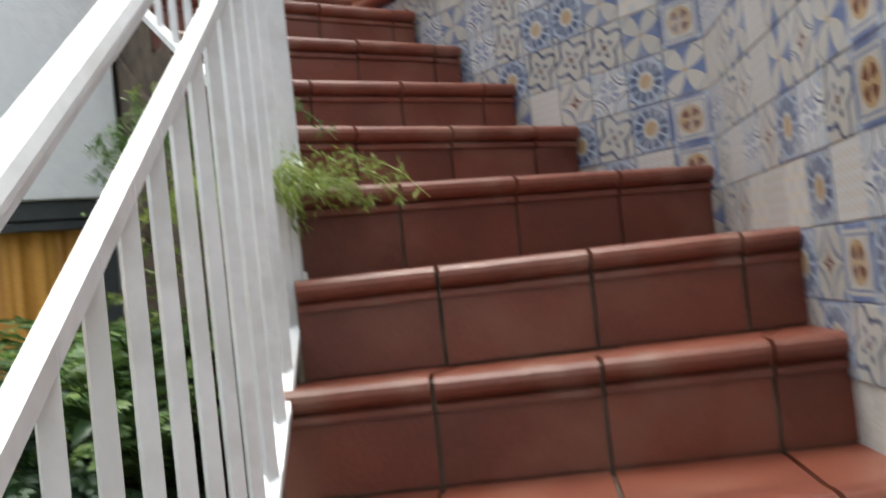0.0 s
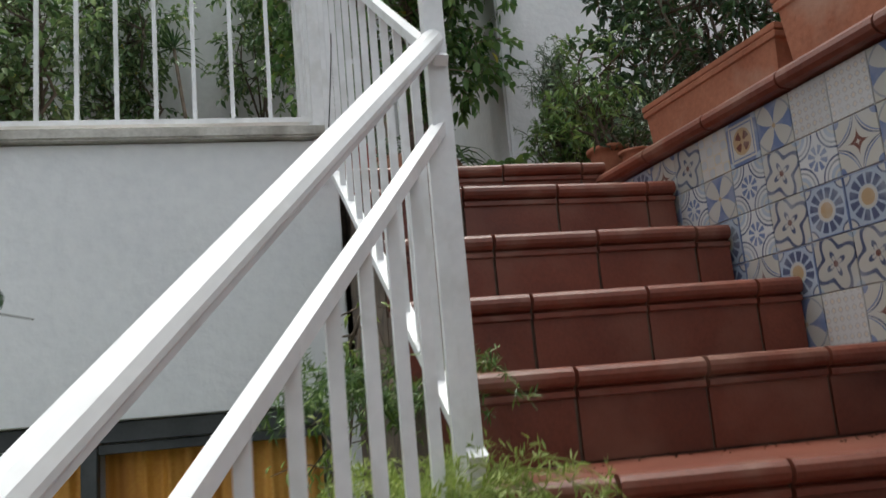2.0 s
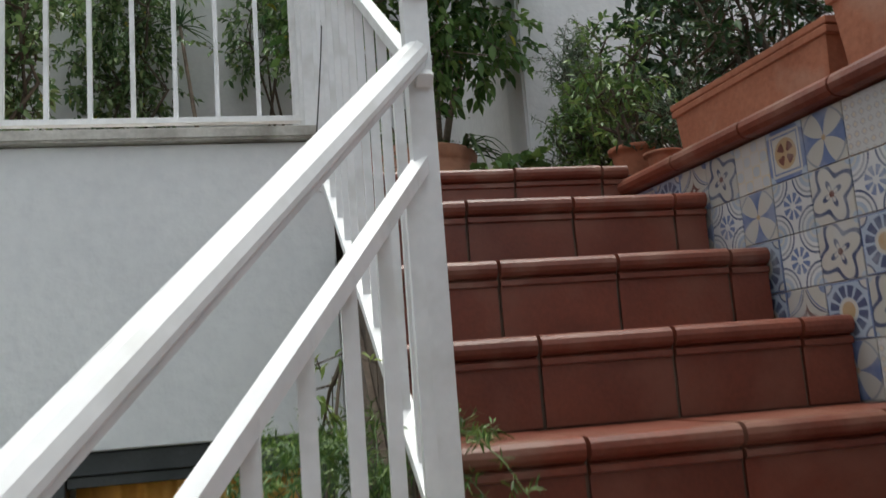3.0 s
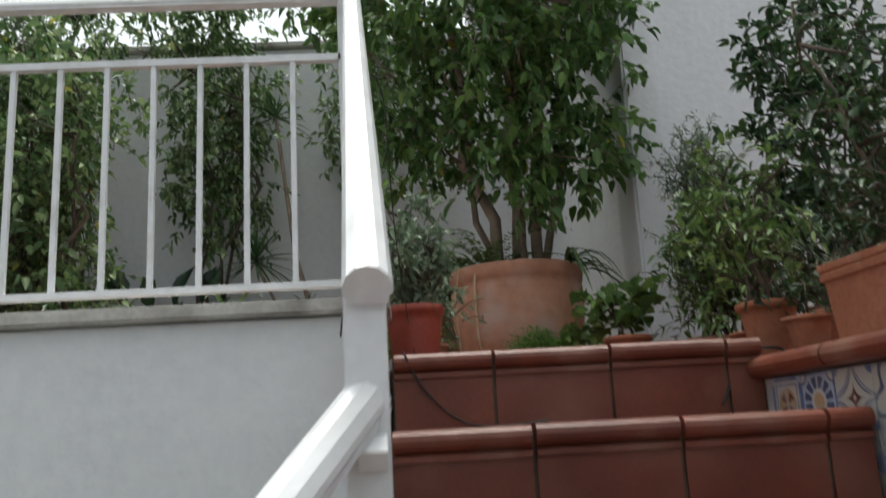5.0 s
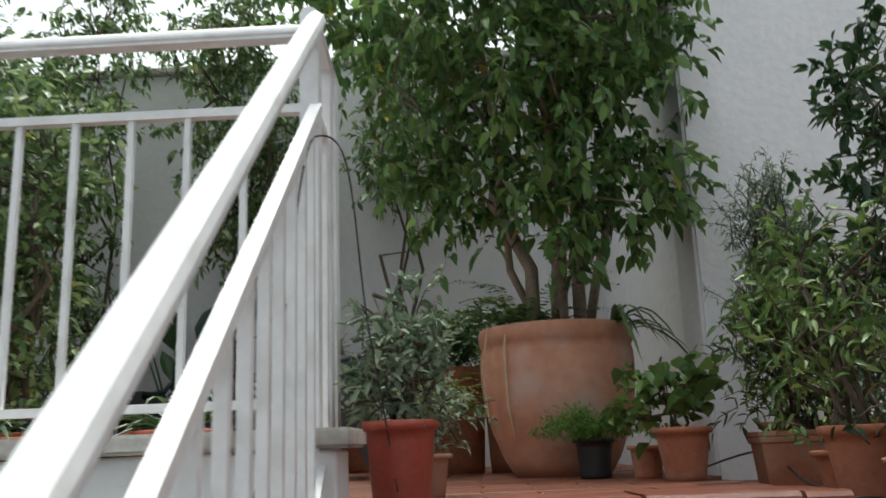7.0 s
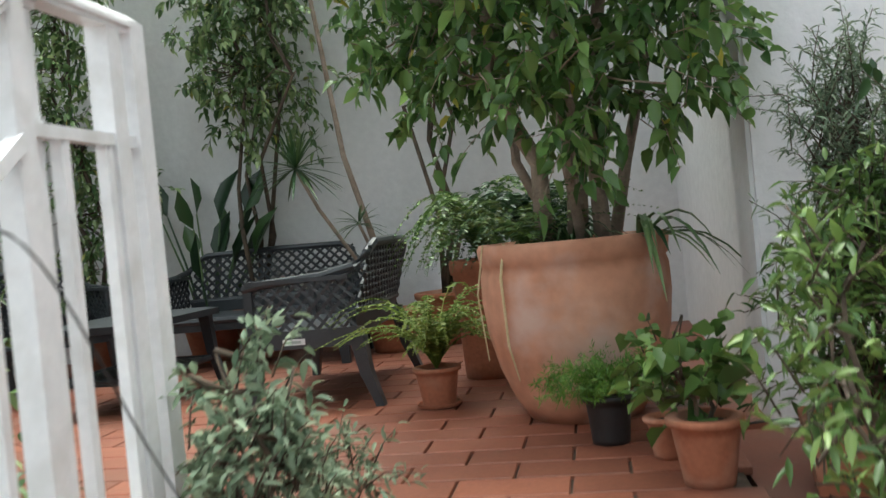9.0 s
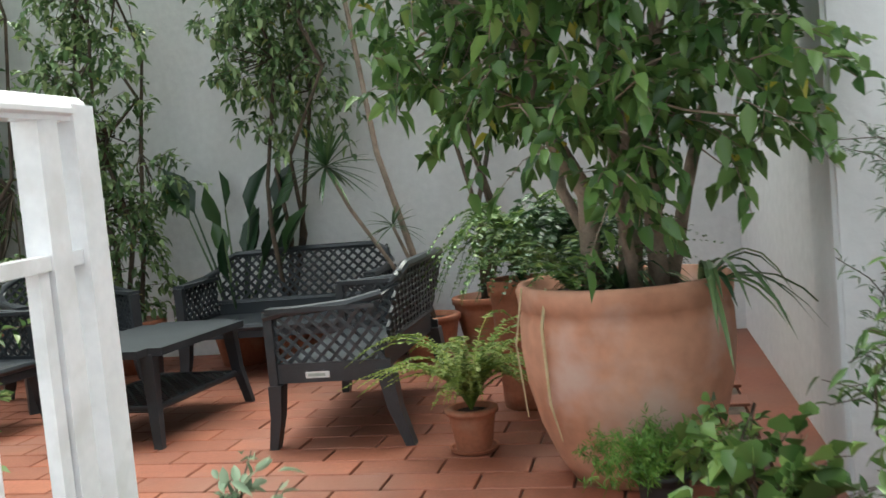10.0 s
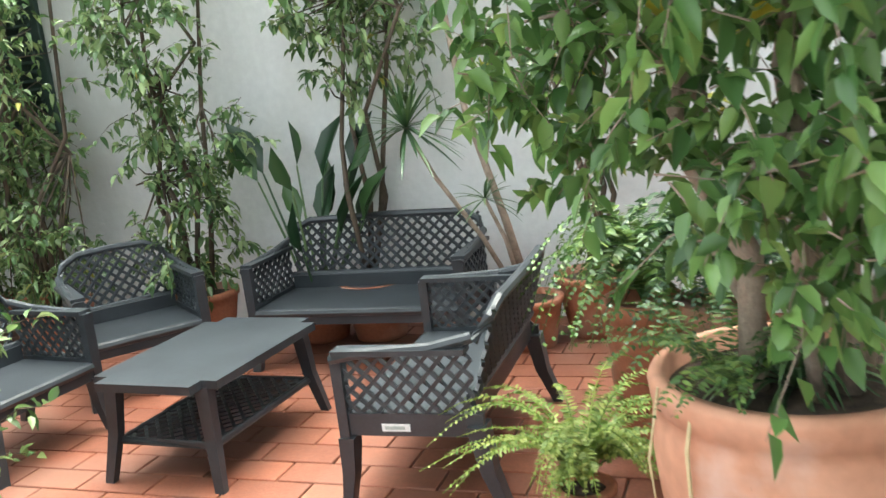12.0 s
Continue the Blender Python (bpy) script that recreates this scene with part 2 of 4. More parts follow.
def structure(ob, label):
    return tagged(ob, label, kind="structure")


ground = structure(box("ground", (-14, -9, -0.2), (14, 3.55, 0.0), M_EARTH), "dark garden earth below the stairs")
terrace = structure(box("floor", (-6.0, 3.56, 2.2), (2.05, 7.4, FLOOR_Z - 0.012), M_GROUT), "terracotta paved terrace floor with dark joints")
terrace_east = structure(mesh_ob("floor_east", [(2.33, 1.95, 2.40), (2.09, 3.56, 2.40), (2.094, 3.56, 2.4), (2.06, 5.0, 2.40), (4.6, 5.0, 2.40), (4.6, 1.95, 2.4),
                                                (2.33, 1.95, 1.6), (2.09, 3.56, 1.6), (2.094, 3.56, 1.6), (2.06, 5.0, 1.6), (4.6, 5.0, 1.6), (4.6, 1.95, 1.6)],
                                 [(5, 4, 3, 2, 1, 0), (6, 7, 8, 9, 10, 11), (0, 1, 7, 6), (1, 2, 8, 7), (2, 3, 9, 8), (3, 4, 10, 9), (4, 5, 11, 10), (5, 0, 6, 11)], M_FLOOR),
                         "red clay paving of the raised bed beside the stairs")
east_strip = structure(box("floor_strip", (2.06, 5.003, 2.2), (2.23, 7.4, FLOOR_Z - 0.012), M_FLOOR), "red clay terrace paving along the wall")

# wall under the terrace with its opening for the glazed front
wall_front = structure(box("wall_front", (-6.0, 3.42, 1.745), (1.135, 3.56, 2.545), M_WALL, 0.004), "white plastered wall under the terrace")
wall_pier = structure(box("wall_pier", (1.105, 3.42, 0.0), (1.165, 3.56, 1.742), M_WALL, 0.004), "white plastered pier beside the stairs")
sill = structure(box("sill", (-6.0, 3.385, 2.548), (1.165, 3.60, 2.583), M_SILL, 0.006, seg=2), "weathered stone sill on the terrace wall")
parapet = structure(box("parapet", (-6.0, 3.563, FLOOR_Z - 0.01), (1.06, 3.60, 2.546), M_WALL), "low white parapet behind the sill")
wall_back = structure(box("wall_back", (-6.2, 7.4, 0.0), (3.0, 7.6, 5.15), M_WALL2, 0.01), "white plastered garden wall behind the terrace")
coping_back = structure(box("trim_back", (-6.2, 7.36, 5.153), (3.0, 7.64, 5.20), M_SILL, 0.008), "pale stone coping on the back wall")
wall_east = structure(box("wall_east", (2.23, 5.303, 0.0), (3.05, 7.40, 6.8), M_WALL2), "white plastered recessed wall")
wall_pilaster = structure(box("wall_pilaster", (2.20, 5.0, 0.0), (2.355, 5.30, 6.8), M_WALL, 0.012, seg=2), "white plastered pilaster at the wall's corner")
wall_house = structure(box("wall_house", (2.358, 5.04, 0.0), (4.8, 5.30, 6.8), M_WALL), "white plastered house wall")
wall_side = structure(box("wall_side", (4.8, -6.0, 0.0), (5.0, 5.245, 5.6), M_WALL), "plain white side wall")
wall_south = structure(box("wall_south", (-6.2, -6.0, 0.0), (5.0, -5.8, 4.2), M_WALL), "plain white wall of the house")
wall_west = structure(box("wall_west", (-6.2, -5.8, 0.0), (-6.0, 7.4, 4.2), M_WALL2), "plain white boundary wall")

# Out-of-view slab added overhead only to keep the recess in shade.
shade_slab = structure(box("ceiling_shade_slab", (1.75, 5.25, 5.45), (3.05, 7.6, 5.6), M_WALL), "added white slab overhead that shades the recess")
# Added strip that closes the gap between the coping and the shading slab.
wall_back_upper = structure(box("wall_back_upper", (1.75, 7.405, 5.203), (3.05, 7.6, 5.447), M_WALL2), "added white wall strip closing the gap below the shading slab")

# ---- stairs ----
# each step: the two ends of its nose line, from left to right
LOW_DIR = Vector((0.613, 0.790))
NOSES = [((1.00, 1.90), (1.82, 1.36)), ((1.089, 1.982), (1.98, 1.455)), ((1.165, 2.105), (2.20, 1.972)), ((1.165, 2.36), (2.12, 2.372)),
         ((1.165, 2.63), (2.095, 2.598)), ((1.165, 2.816), (2.065, 2.814)), ((1.165, 3.006), (2.04, 3.018)), ((1.165, 3.407), (2.01, 3.405))]
# length of the first tile of each step, counted from the railing
FIRST = [0.255, 0.248, 0.21, 0.27, 0.285, 0.27, 0.254, 0.228]
for k in range(6):
    a, b = NOSES[0]
    NOSES.insert(0, ((a[0] - 0.25 * LOW_DIR.x, a[1] - 0.25 * LOW_DIR.y), (b[0] - 0.25 * LOW_DIR.x, b[1] - 0.25 * LOW_DIR.y)))
stairs = tagged(new("stairs"), "winding stairs of red clay tiles with rounded nosings", "stairs", kind="structure")


def quad_prism(quad, z0, z1):
    vs = [(x, y, z) for z in (z0, z1) for x, y in quad]
    return vs, [(3, 2, 1, 0), (4, 5, 6, 7), (0, 1, 5, 4), (1, 2, 6, 5), (2, 3, 7, 6), (3, 0, 4, 7)]


core = []
for i, (a, b) in enumerate(NOSES):
    nxt = NOSES[i + 1] if i + 1 < len(NOSES) else ((1.165, 3.62), (2.0, 3.62))
    z = RISE * (i + 1)
    d = (Vector(b) - Vector(a)).normalized()
    back = Vector((-d.y, d.x)) * 0.022
    f = [Vector(p) + back for p in (a, b)]
    n2 = [Vector(p) + Vector((-d.y, d.x)) * 0.05 for p in nxt]
    core.append(quad_prism([(f[0].x, f[0].y), (f[1].x, f[1].y), (n2[1].x, n2[1].y), (n2[0].x, n2[0].y)], max(0, z - 0.9), z - 0.012))
vs, fs = join_geo(core)
mesh_ob("body", vs, fs, M_GROUT, stairs)
vs, fs = quad_prism([(1.150, 2.20), (1.163, 2.20), (1.163, 3.42), (1.150, 3.42)], 0.0, 1.0)
for j, v in enumerate(vs):
    if j >= 4:
        vs[j] = (v[0], v[1], 1.38 if v[1] < 3 else 2.2)
mesh_ob("stringer", vs, fs, M_GROUT, stairs)



def nose_geo(p0, p1, z):
    """Rounded lip with a thinner fillet beneath, from p0 to p1 along the step's front."""
    prof = [(0.045, 0.0)] + [(0.002 - 0.019 * math.sin(t) + 0.012, -0.0195 + 0.0195 * math.cos(t)) for t in [math.pi * q / 6 for q in range(7)]] + \
           [(0.016, -0.041), (0.006, -0.045), (0.006, -0.056), (0.018, -0.060), (0.045, -0.060)]
    d = (Vector(p1) - Vector(p0)).normalized()
    inw = Vector((-d.y, d.x))
    n = len(prof)
    vs = [(p[0] + inw.x * s, p[1] + inw.y * s, z + h) for p in (p0, p1) for s, h in prof]
    fs = [(k, n + k, n + (k + 1) % n, (k + 1) % n) for k in range(n)] + [tuple(range(n)), tuple(range(n, 2 * n))[::-1]]
    return vs, fs


rj = random.Random(4)
for i, (a, b) in enumerate(NOSES):
    A, B = Vector(a), Vector(b)
    length = (B - A).length
    d = (B - A).normalized()
    inw = Vector((-d.y, d.x))
    z = RISE * (i + 1)
    cut, pos = [0.0], FIRST[max(i - 6, 0)]
    while pos < length - 0.05:
        cut.append(pos)
        pos += 0.266
    cut.append(length)
    nxt = NOSES[i + 1] if i + 1 < len(NOSES) else ((1.165, 3.60), (2.0, 3.60))
    N0, N1 = Vector(nxt[0]), Vector(nxt[1])
    for c0, c1 in zip(cut[:-1], cut[1:]):
        g = 0.004
        dz = rj.uniform(-0.0015, 0.0015)
        p0, p1 = A + d * (c0 + g), A + d * (c1 - g)
        vs, fs = nose_geo(p0, p1, z + dz)
        mesh_ob("nosing", vs, fs, M_NOSE, stairs, smooth=False)
        q0, q1 = p0 + inw * (0.014 + dz), p1 + inw * (0.014 + dz)
        r0, r1 = p0 + inw * 0.03, p1 + inw * 0.03
        vs, fs = quad_prism([(q0.x, q0.y), (q1.x, q1.y), (r1.x, r1.y), (r0.x, r0.y)], z - RISE + 0.003, z - 0.058)
        mesh_ob("riser_tile", vs, fs, M_TILE, stairs)
        t0, t1 = c0 / length, c1 / length
        e0, e1 = N0.lerp(N1, t0) + inw * 0.012, N0.lerp(N1, t1) + inw * 0.012
        ed = (e1 - e0).normalized()
        e0, e1 = e0 + ed * g, e1 - ed * g
        s0, s1 = p0 + inw * 0.048, p1 + inw * 0.048
        vs, fs = quad_prism([(s0.x, s0.y), (s1.x, s1.y), (e1.x, e1.y), (e0.x, e0.y)], z - 0.02, z - 0.001 + dz)
        mesh_ob("tread_tile", vs, fs, M_TILE, stairs)

# ---- tiled wall beside the stairs ----
KINK = Vector((2.175, 1.96))
W_END = Vector((2.012, 3.425))
W_LOW = KINK - Vector((0.60, 0.80)) * 2.6
tile_wall = tagged(new("wall_tiled"), "stair wall clad in blue and cream patterned tiles", "wall", kind="structure")
core = []
for p, q in ((W_LOW, KINK), (KINK, W_END)):
    d = (q - p).normalized()
    out = Vector((d.y, -d.x))
    e = q + d * (0.05 if q == KINK else 0)
    core.append(quad_prism([(p.x, p.y), (p.x + out.x * 0.2, p.y + out.y * 0.2), (e.x + out.x * 0.2, e.y + out.y * 0.2), (e.x, e.y)], 0.0, 2.352))
vs, fs = join_geo(core)
mesh_ob("body", vs, fs, M_JOINT, tile_wall)


def uvmath(nt, op, a, b=None):
    n = nt.nodes.new("ShaderNodeMath")
    n.operation = op
    for s, v in ((n.inputs[0], a), (n.inputs[1], b)):
        if v is None:
            continue
        if isinstance(v, bpy.types.NodeSocket):
            nt.links.new(v, s)
        else:
            s.default_value = v
    return n.outputs[0]


TS = 0.12
BLUE, NAVY, CREAM, TAN, MAROON, PALE, GREYT = (0.11, 0.15, 0.28), (0.06, 0.075, 0.14), (0.42, 0.40, 0.36), (0.36, 0.25, 0.14), (0.12, 0.04, 0.028), (0.30, 0.35, 0.43), (0.24, 0.25, 0.27)


def pattern_mat(kind):
    m, nt, b = mat("pattern_tile", 0.35)
    tc = nt.nodes.new("ShaderNodeTexCoord")
    sp = nt.nodes.new("ShaderNodeSeparateXYZ")
    nt.links.new(tc.outputs["Object"], sp.inputs[0])
    M = lambda op, a, c=None: uvmath(nt, op, a, c)
    x, y = M("DIVIDE", sp.outputs[0], TS / 2), M("DIVIDE", sp.outputs[2], TS / 2)
    ax, ay = M("ABSOLUTE", x), M("ABSOLUTE", y)
    r = M("SQRT", M("ADD", M("MULTIPLY", x, x), M("MULTIPLY", y, y)))
    an = M("ARCTAN2", y, x)
    corner = M("SQRT", M("ADD", M("POWER", M("SUBTRACT", 1.0, ax), 2.0), M("POWER", M("SUBTRACT", 1.0, ay), 2.0)))
    edge = M("MAXIMUM", ax, ay)
    lt = lambda a, c: M("LESS_THAN", a, c)
    band = lambda a, lo, hi: M("MULTIPLY", M("GREATER_THAN", a, lo), M("LESS_THAN", a, hi))
    L = lambda base, *layers: [base, *layers]
    if kind == 0:      # four petals
        pet = M("GREATER_THAN", M("ABSOLUTE", M("SINE", M("MULTIPLY", an, 2.0))), M("ADD", M("MULTIPLY", r, 0.62), 0.12))
        lay = L(BLUE, (pet, CREAM), (band(r, 1.02, 1.1), GREYT), (lt(r, 0.1), TAN))
    elif kind == 1:    # sunburst
        ray = M("GREATER_THAN", M("ABSOLUTE", M("SINE", M("MULTIPLY", an, 6.0))), 0.45)
        lay = L(PALE, (M("MULTIPLY", ray, band(r, 0.45, 0.85)), NAVY), (lt(r, 0.42), CREAM), (lt(r, 0.3), TAN), (lt(corner, 0.35), CREAM), (band(corner, 0.35, 0.42), NAVY), (M("GREATER_THAN", edge, 0.93), BLUE))
    elif kind == 2:    # framed cross on gold
        pet = M("MULTIPLY", M("GREATER_THAN", M("ABSOLUTE", M("SINE", M("MULTIPLY", an, 2.0))), 0.65), band(r, 0.12, 0.46))
        lay = L(CREAM, (M("GREATER_THAN", edge, 0.82), BLUE), (band(edge, 0.66, 0.72), BLUE), (lt(r, 0.58), TAN), (pet, MAROON), (lt(corner, 0.3), PALE))
    elif kind == 3:    # scroll lattice
        w = M("SINE", M("MULTIPLY", M("ADD", M("MULTIPLY", r, 9.0), M("MULTIPLY", M("SINE", M("MULTIPLY", an, 4.0)), 2.2)), 1.0))
        lay = L(CREAM, (M("GREATER_THAN", w, 0.55), GREYT), (M("MULTIPLY", M("GREATER_THAN", w, 0.75), M("GREATER_THAN", r, 0.3)), NAVY), (lt(r, 0.12), MAROON), (lt(corner, 0.22), PALE))
    elif kind == 4:    # curved diamonds with red hearts
        v = M("ADD", M("SQRT", ax), M("SQRT", ay))
        lay = L(CREAM, (band(v, 1.16, 1.24), NAVY), (band(v, 1.30, 1.36), BLUE), (lt(v, 0.75), MAROON), (lt(v, 0.42), CREAM), (lt(corner, 0.28), BLUE))
    elif kind == 5:    # pale small lattice
        q = M("MULTIPLY", M("SINE", M("MULTIPLY", M("ADD", x, y), 9.4)), M("SINE", M("MULTIPLY", M("SUBTRACT", x, y), 9.4)))
        lay = L((0.46, 0.45, 0.44), (M("GREATER_THAN", q, 0.1), (0.36, 0.35, 0.35)), (M("GREATER_THAN", q, 0.6), (0.5, 0.42, 0.33)))
    elif kind == 6:    # rings and corner arcs
        pet = M("MULTIPLY", M("GREATER_THAN", M("ABSOLUTE", M("SINE", M("MULTIPLY", an, 4.0))), 0.6), band(r, 0.15, 0.5))
        lay = L((0.5, 0.5, 0.5), (band(corner, 0.62, 0.70), GREYT), (band(corner, 0.80, 0.88), NAVY), (lt(corner, 0.5), PALE), (band(corner, 0.24, 0.34), CREAM), (pet, BLUE))
    else:              # faded cubes
        q = M("MULTIPLY", M("SINE", M("MULTIPLY", x, 6.28)), M("SINE", M("MULTIPLY", y, 6.28)))
        lay = L((0.47, 0.45, 0.42), (M("GREATER_THAN", q, 0.0), (0.50, 0.42, 0.30)), (M("GREATER_THAN", q, 0.35), (0.38, 0.40, 0.43)))
    col = lay[0]
    for f, c in lay[1:]:
        col = mixc(nt, f, col, c)
    worn = ramp(nt, world_noise(nt, 14, 6), [(0.45, (0, 0, 0)), (0.75, (0.6, 0.6, 0.6))])
    col = mixc(nt, worn, col, (0.43, 0.44, 0.46))
    oi = nt.nodes.new("ShaderNodeObjectInfo")
    col = mixc(nt, 0.22, col, ramp(nt, oi.outputs["Random"], [(0.0, (0.3, 0.3, 0.3)), (1.0, (0.7, 0.7, 0.7))]), "OVERLAY")
    nt.links.new(col, b.inputs["Base Color"])
    bump(nt, b, world_noise(nt, 40, 4), 0.12, 0.002)
    return m


TILE_MESH = []
for kind in range(8):
    me = box_data((TS - 0.0025, 0.008, TS - 0.0025), 0.0012)
    me.materials.append(pattern_mat(kind))
    TILE_MESH.append(me)
rt = random.Random(11)
for p, q in ((W_LOW + Vector((0.6, 0.8)) * 1.2, KINK), (KINK, W_END)):
    d = (q - p).normalized()
    ncol = int((q - p).length / TS)
    turn = math.atan2(d.y, d.x)
    for c in range(ncol + (0 if q == KINK else 0)):
        for row in range(10):
            z = 2.352 - TS * (row + 0.5)
            if q != KINK:
                base = 1.55 + 0.75 * (c * TS / 1.45)
            else:
                base = 0.75
            if z < base - 0.15:
                continue
            s = (c + 0.5) * TS if q != KINK else (q - p).length - (c + 0.5) * TS
            pos = p + d * s
            ob = new("patterned_tile", TILE_MESH[rt.choice((0, 0, 1, 1, 2, 2, 3, 3, 4, 4, 5, 5, 6, 6, 7))])
            ob.location = (pos.x, pos.y, z)
            ob.rotation_euler = (0, 0, turn)
            ob.parent = tile_wall
# coping of half-round clay pieces
coping = tagged(new("trim_coping"), "half-round red clay coping along the tiled wall", kind="structure")
CPROF = [(0.06, 0.05), (0.06, 0.002), (-0.018, 0.002)] + [(-0.018 - 0.024 * math.sin(t), 0.026 - 0.024 * math.cos(t)) for t in [math.pi * k / 6 for k in range(1, 6)]] + [(-0.018, 0.05)]
for p, q in ((W_LOW, KINK), (KINK, W_END)):
    d = (q - p).normalized()
    n = max(1, round((q - p).length / 0.28))
    for k in range(n):
        a, b = p.lerp(q, k / n) + d * 0.003, p.lerp(q, (k + 1) / n) - d * 0.003
        vs, fs = extrude_geo(CPROF, (a.x, a.y, 2.354), (b.x, b.y, 2.354))
        mesh_ob("coping_piece", vs, fs, M_NOSE, coping)

# ---- railings ----
RX = 1.135
POST = Vector((1.172, 2.140))
HAND = [(a * 0.94, b * 0.94) for a, b in [(-0.021, 0.0), (-0.021, -0.006), (-0.017, -0.010), (-0.017, -0.016), (0.017, -0.016), (0.017, -0.010), (0.021, -0.006), (0.021, 0.0),
        (0.017, 0.010), (0.009, 0.017), (0.0, 0.019), (-0.009, 0.017), (-0.017, 0.010)]]


def bar_geo(p0, p1, w, h):
    return extrude_geo([(-w / 2, 0), (-w / 2, -h), (w / 2, -h), (w / 2, 0)], p0, p1)


def post_geo(x, y, z0, z1, w):
    return quad_prism([(x - w / 2, y - w / 2), (x + w / 2, y - w / 2), (x + w / 2, y + w / 2), (x - w / 2, y + w / 2)], z0, z1)


def railing(name, label, p0, p1, top0, top1, mid0, mid1, low0, low1, spacing, bw, posts, first=0.5):
    """Straight railing from plan point p0 to p1 with handrail, middle bar, foot bar and balusters."""
    e = tagged(new(name), label, "railing")
    p0, p1 = Vector(p0), Vector(p1)
    mesh_ob("handrail", *extrude_geo(HAND, (*p0, top0 - 0.02), (*p1, top1 - 0.02)), M_RAIL, e)
    mesh_ob("middle_bar", *bar_geo((*p0, mid0), (*p1, mid1), 0.022, 0.018), M_RAIL, e)
    mesh_ob("foot_bar", *bar_geo((*p0, low0), (*p1, low1), 0.030, 0.016), M_RAIL, e)
    n = int((p1 - p0).length / spacing)
    L = (p1 - p0).length
    for k in range(n + 1):
        t = (k + first) * spacing / L
        if t > 0.99:
            break
        q = p0.lerp(p1, t)
        mesh_ob("baluster", *post_geo(q.x, q.y, low0 + (low1 - low0) * t - 0.008, mid0 + (mid1 - mid0) * t - 0.010, bw), M_RAIL, e)
    for x, y, z0, z1, w in posts:
        mesh_ob("post", *post_geo(x, y, z0, z1, w), M_RAIL, e)
    return e


HD = Vector((0.533, 0.846))
far = POST - HD * 2.3
railing("stair_railing", "white painted metal railing along the lower stairs", (POST.x, POST.y), (far.x, far.y), 2.308, 2.308 - 2.3 * 0.735, 2.150, 2.150 - 2.3 * 0.737,
        1.43, 1.43 - 2.3 * 0.73, 0.092, 0.017, [(POST.x, POST.y, 1.30, 2.365, 0.033), (far.x, far.y, 0.0, 0.70, 0.04)], first=0.55)
railing("stair_railing", "white painted metal railing along the upper stairs", (POST.x + 0.004, POST.y - 0.034), (RX - 0.035, 3.42), 2.388, 3.39, 2.245, 3.195,
        1.62, 2.52, 0.105, 0.015, [], first=0.75)
railing("landing_railing", "white painted metal railing at the top of the stairs", (RX - 0.05, 3.43), (RX - 0.07, 3.77), 3.408, 3.420, 3.215, 3.225,
        2.56, 2.56, 0.12, 0.018, [(RX - 0.048, 3.435, 2.40, 3.37, 0.036), (RX - 0.07, 3.76, 2.42, 3.405, 0.042), (RX - 0.068, 3.69, 2.42, 3.40, 0.036)], first=0.9)
railing("terrace_railing", "white painted metal railing on the terrace wall", (RX - 0.05, 3.49), (-5.9, 3.49), 3.400, 3.400, 3.222, 3.222,
        2.640, 2.640, 0.1145, 0.013, [(RX - 0.065, 3.49, 2.58, 3.37, 0.022), (-5.9, 3.49, 2.58, 3.37, 0.03), (-2.4, 3.49, 2.58, 3.37, 0.03)], first=1.24)

# ---- glazed front under the terrace ----
front = tagged(new("window_1"), "dark metal framed glazing with amber curtains inside", "window", kind="structure")
box("frame", (-5.9, 3.44, 1.685), (1.10, 3.50, 1.742), M_FRAME, 0.003, front)
xs = [1.075, 0.40, -0.29, -0.98, -1.67, -2.36]
for x in xs:
    box("frame", (x - 0.022, 3.445, 0.0), (x + 0.022, 3.495, 1.683), M_FRAME, 0.003, front)
for k, x in enumerate(xs[:-1]):
    lo, hi = xs[k + 1] + 0.03, x - 0.03
    box("frame", (lo - 0.006, 3.452, 1.655), (hi + 0.006, 3.49, 1.683), M_FRAME, 0.002, front)
    vs, fs = [], []
    n = 90
    rc = random.Random(k)
    ph = [rc.uniform(0, 6) for _ in range(4)]
    for j in range(n + 1):
        u = j / n
        yy = 3.535 + 0.010 * math.sin(u * 40 + ph[0]) + 0.007 * math.sin(u * 67 + ph[1]) + 0.004 * math.sin(u * 120 + ph[2])
        vs += [(lo + (hi - lo) * u, yy, 0.02), (lo + (hi - lo) * u, yy * 0.6 + 3.535 * 0.4, 1.66)]
    fs = [(2 * j, 2 * j + 2, 2 * j + 3, 2 * j + 1) for j in range(n)]
    mesh_ob("curtain", vs, fs, M_CURT, front, smooth=True)
structure(box("wall_inner", (-5.9, 3.62, 0.0), (1.10, 3.70, 2.19), M_WALL), "plain wall behind the curtains")

# ---- plants ----
def rnd_dirs(rs, n, up=0.0):
    d = rs.normal(size=(n, 3))
    d[:, 2] += up
    return d / np.linalg.norm(d, axis=1, keepdims=True)


def limb(rs, start, end, r0, r1, wob=0.06, n=6):
    """A wobbly tapered limb; returns its points and its mesh data."""
    a, b = np.array(start, float), np.array(end, float)
    L = np.linalg.norm(b - a)
    pts = [a + (b - a) * t + (rs.normal(size=3) * wob * L * math.sin(math.pi * t) if 0 < t < 1 else 0) for t in np.linspace(0, 1, n)]
    return pts, tube_geo(pts, list(np.linspace(r0, r1, n)), 7)


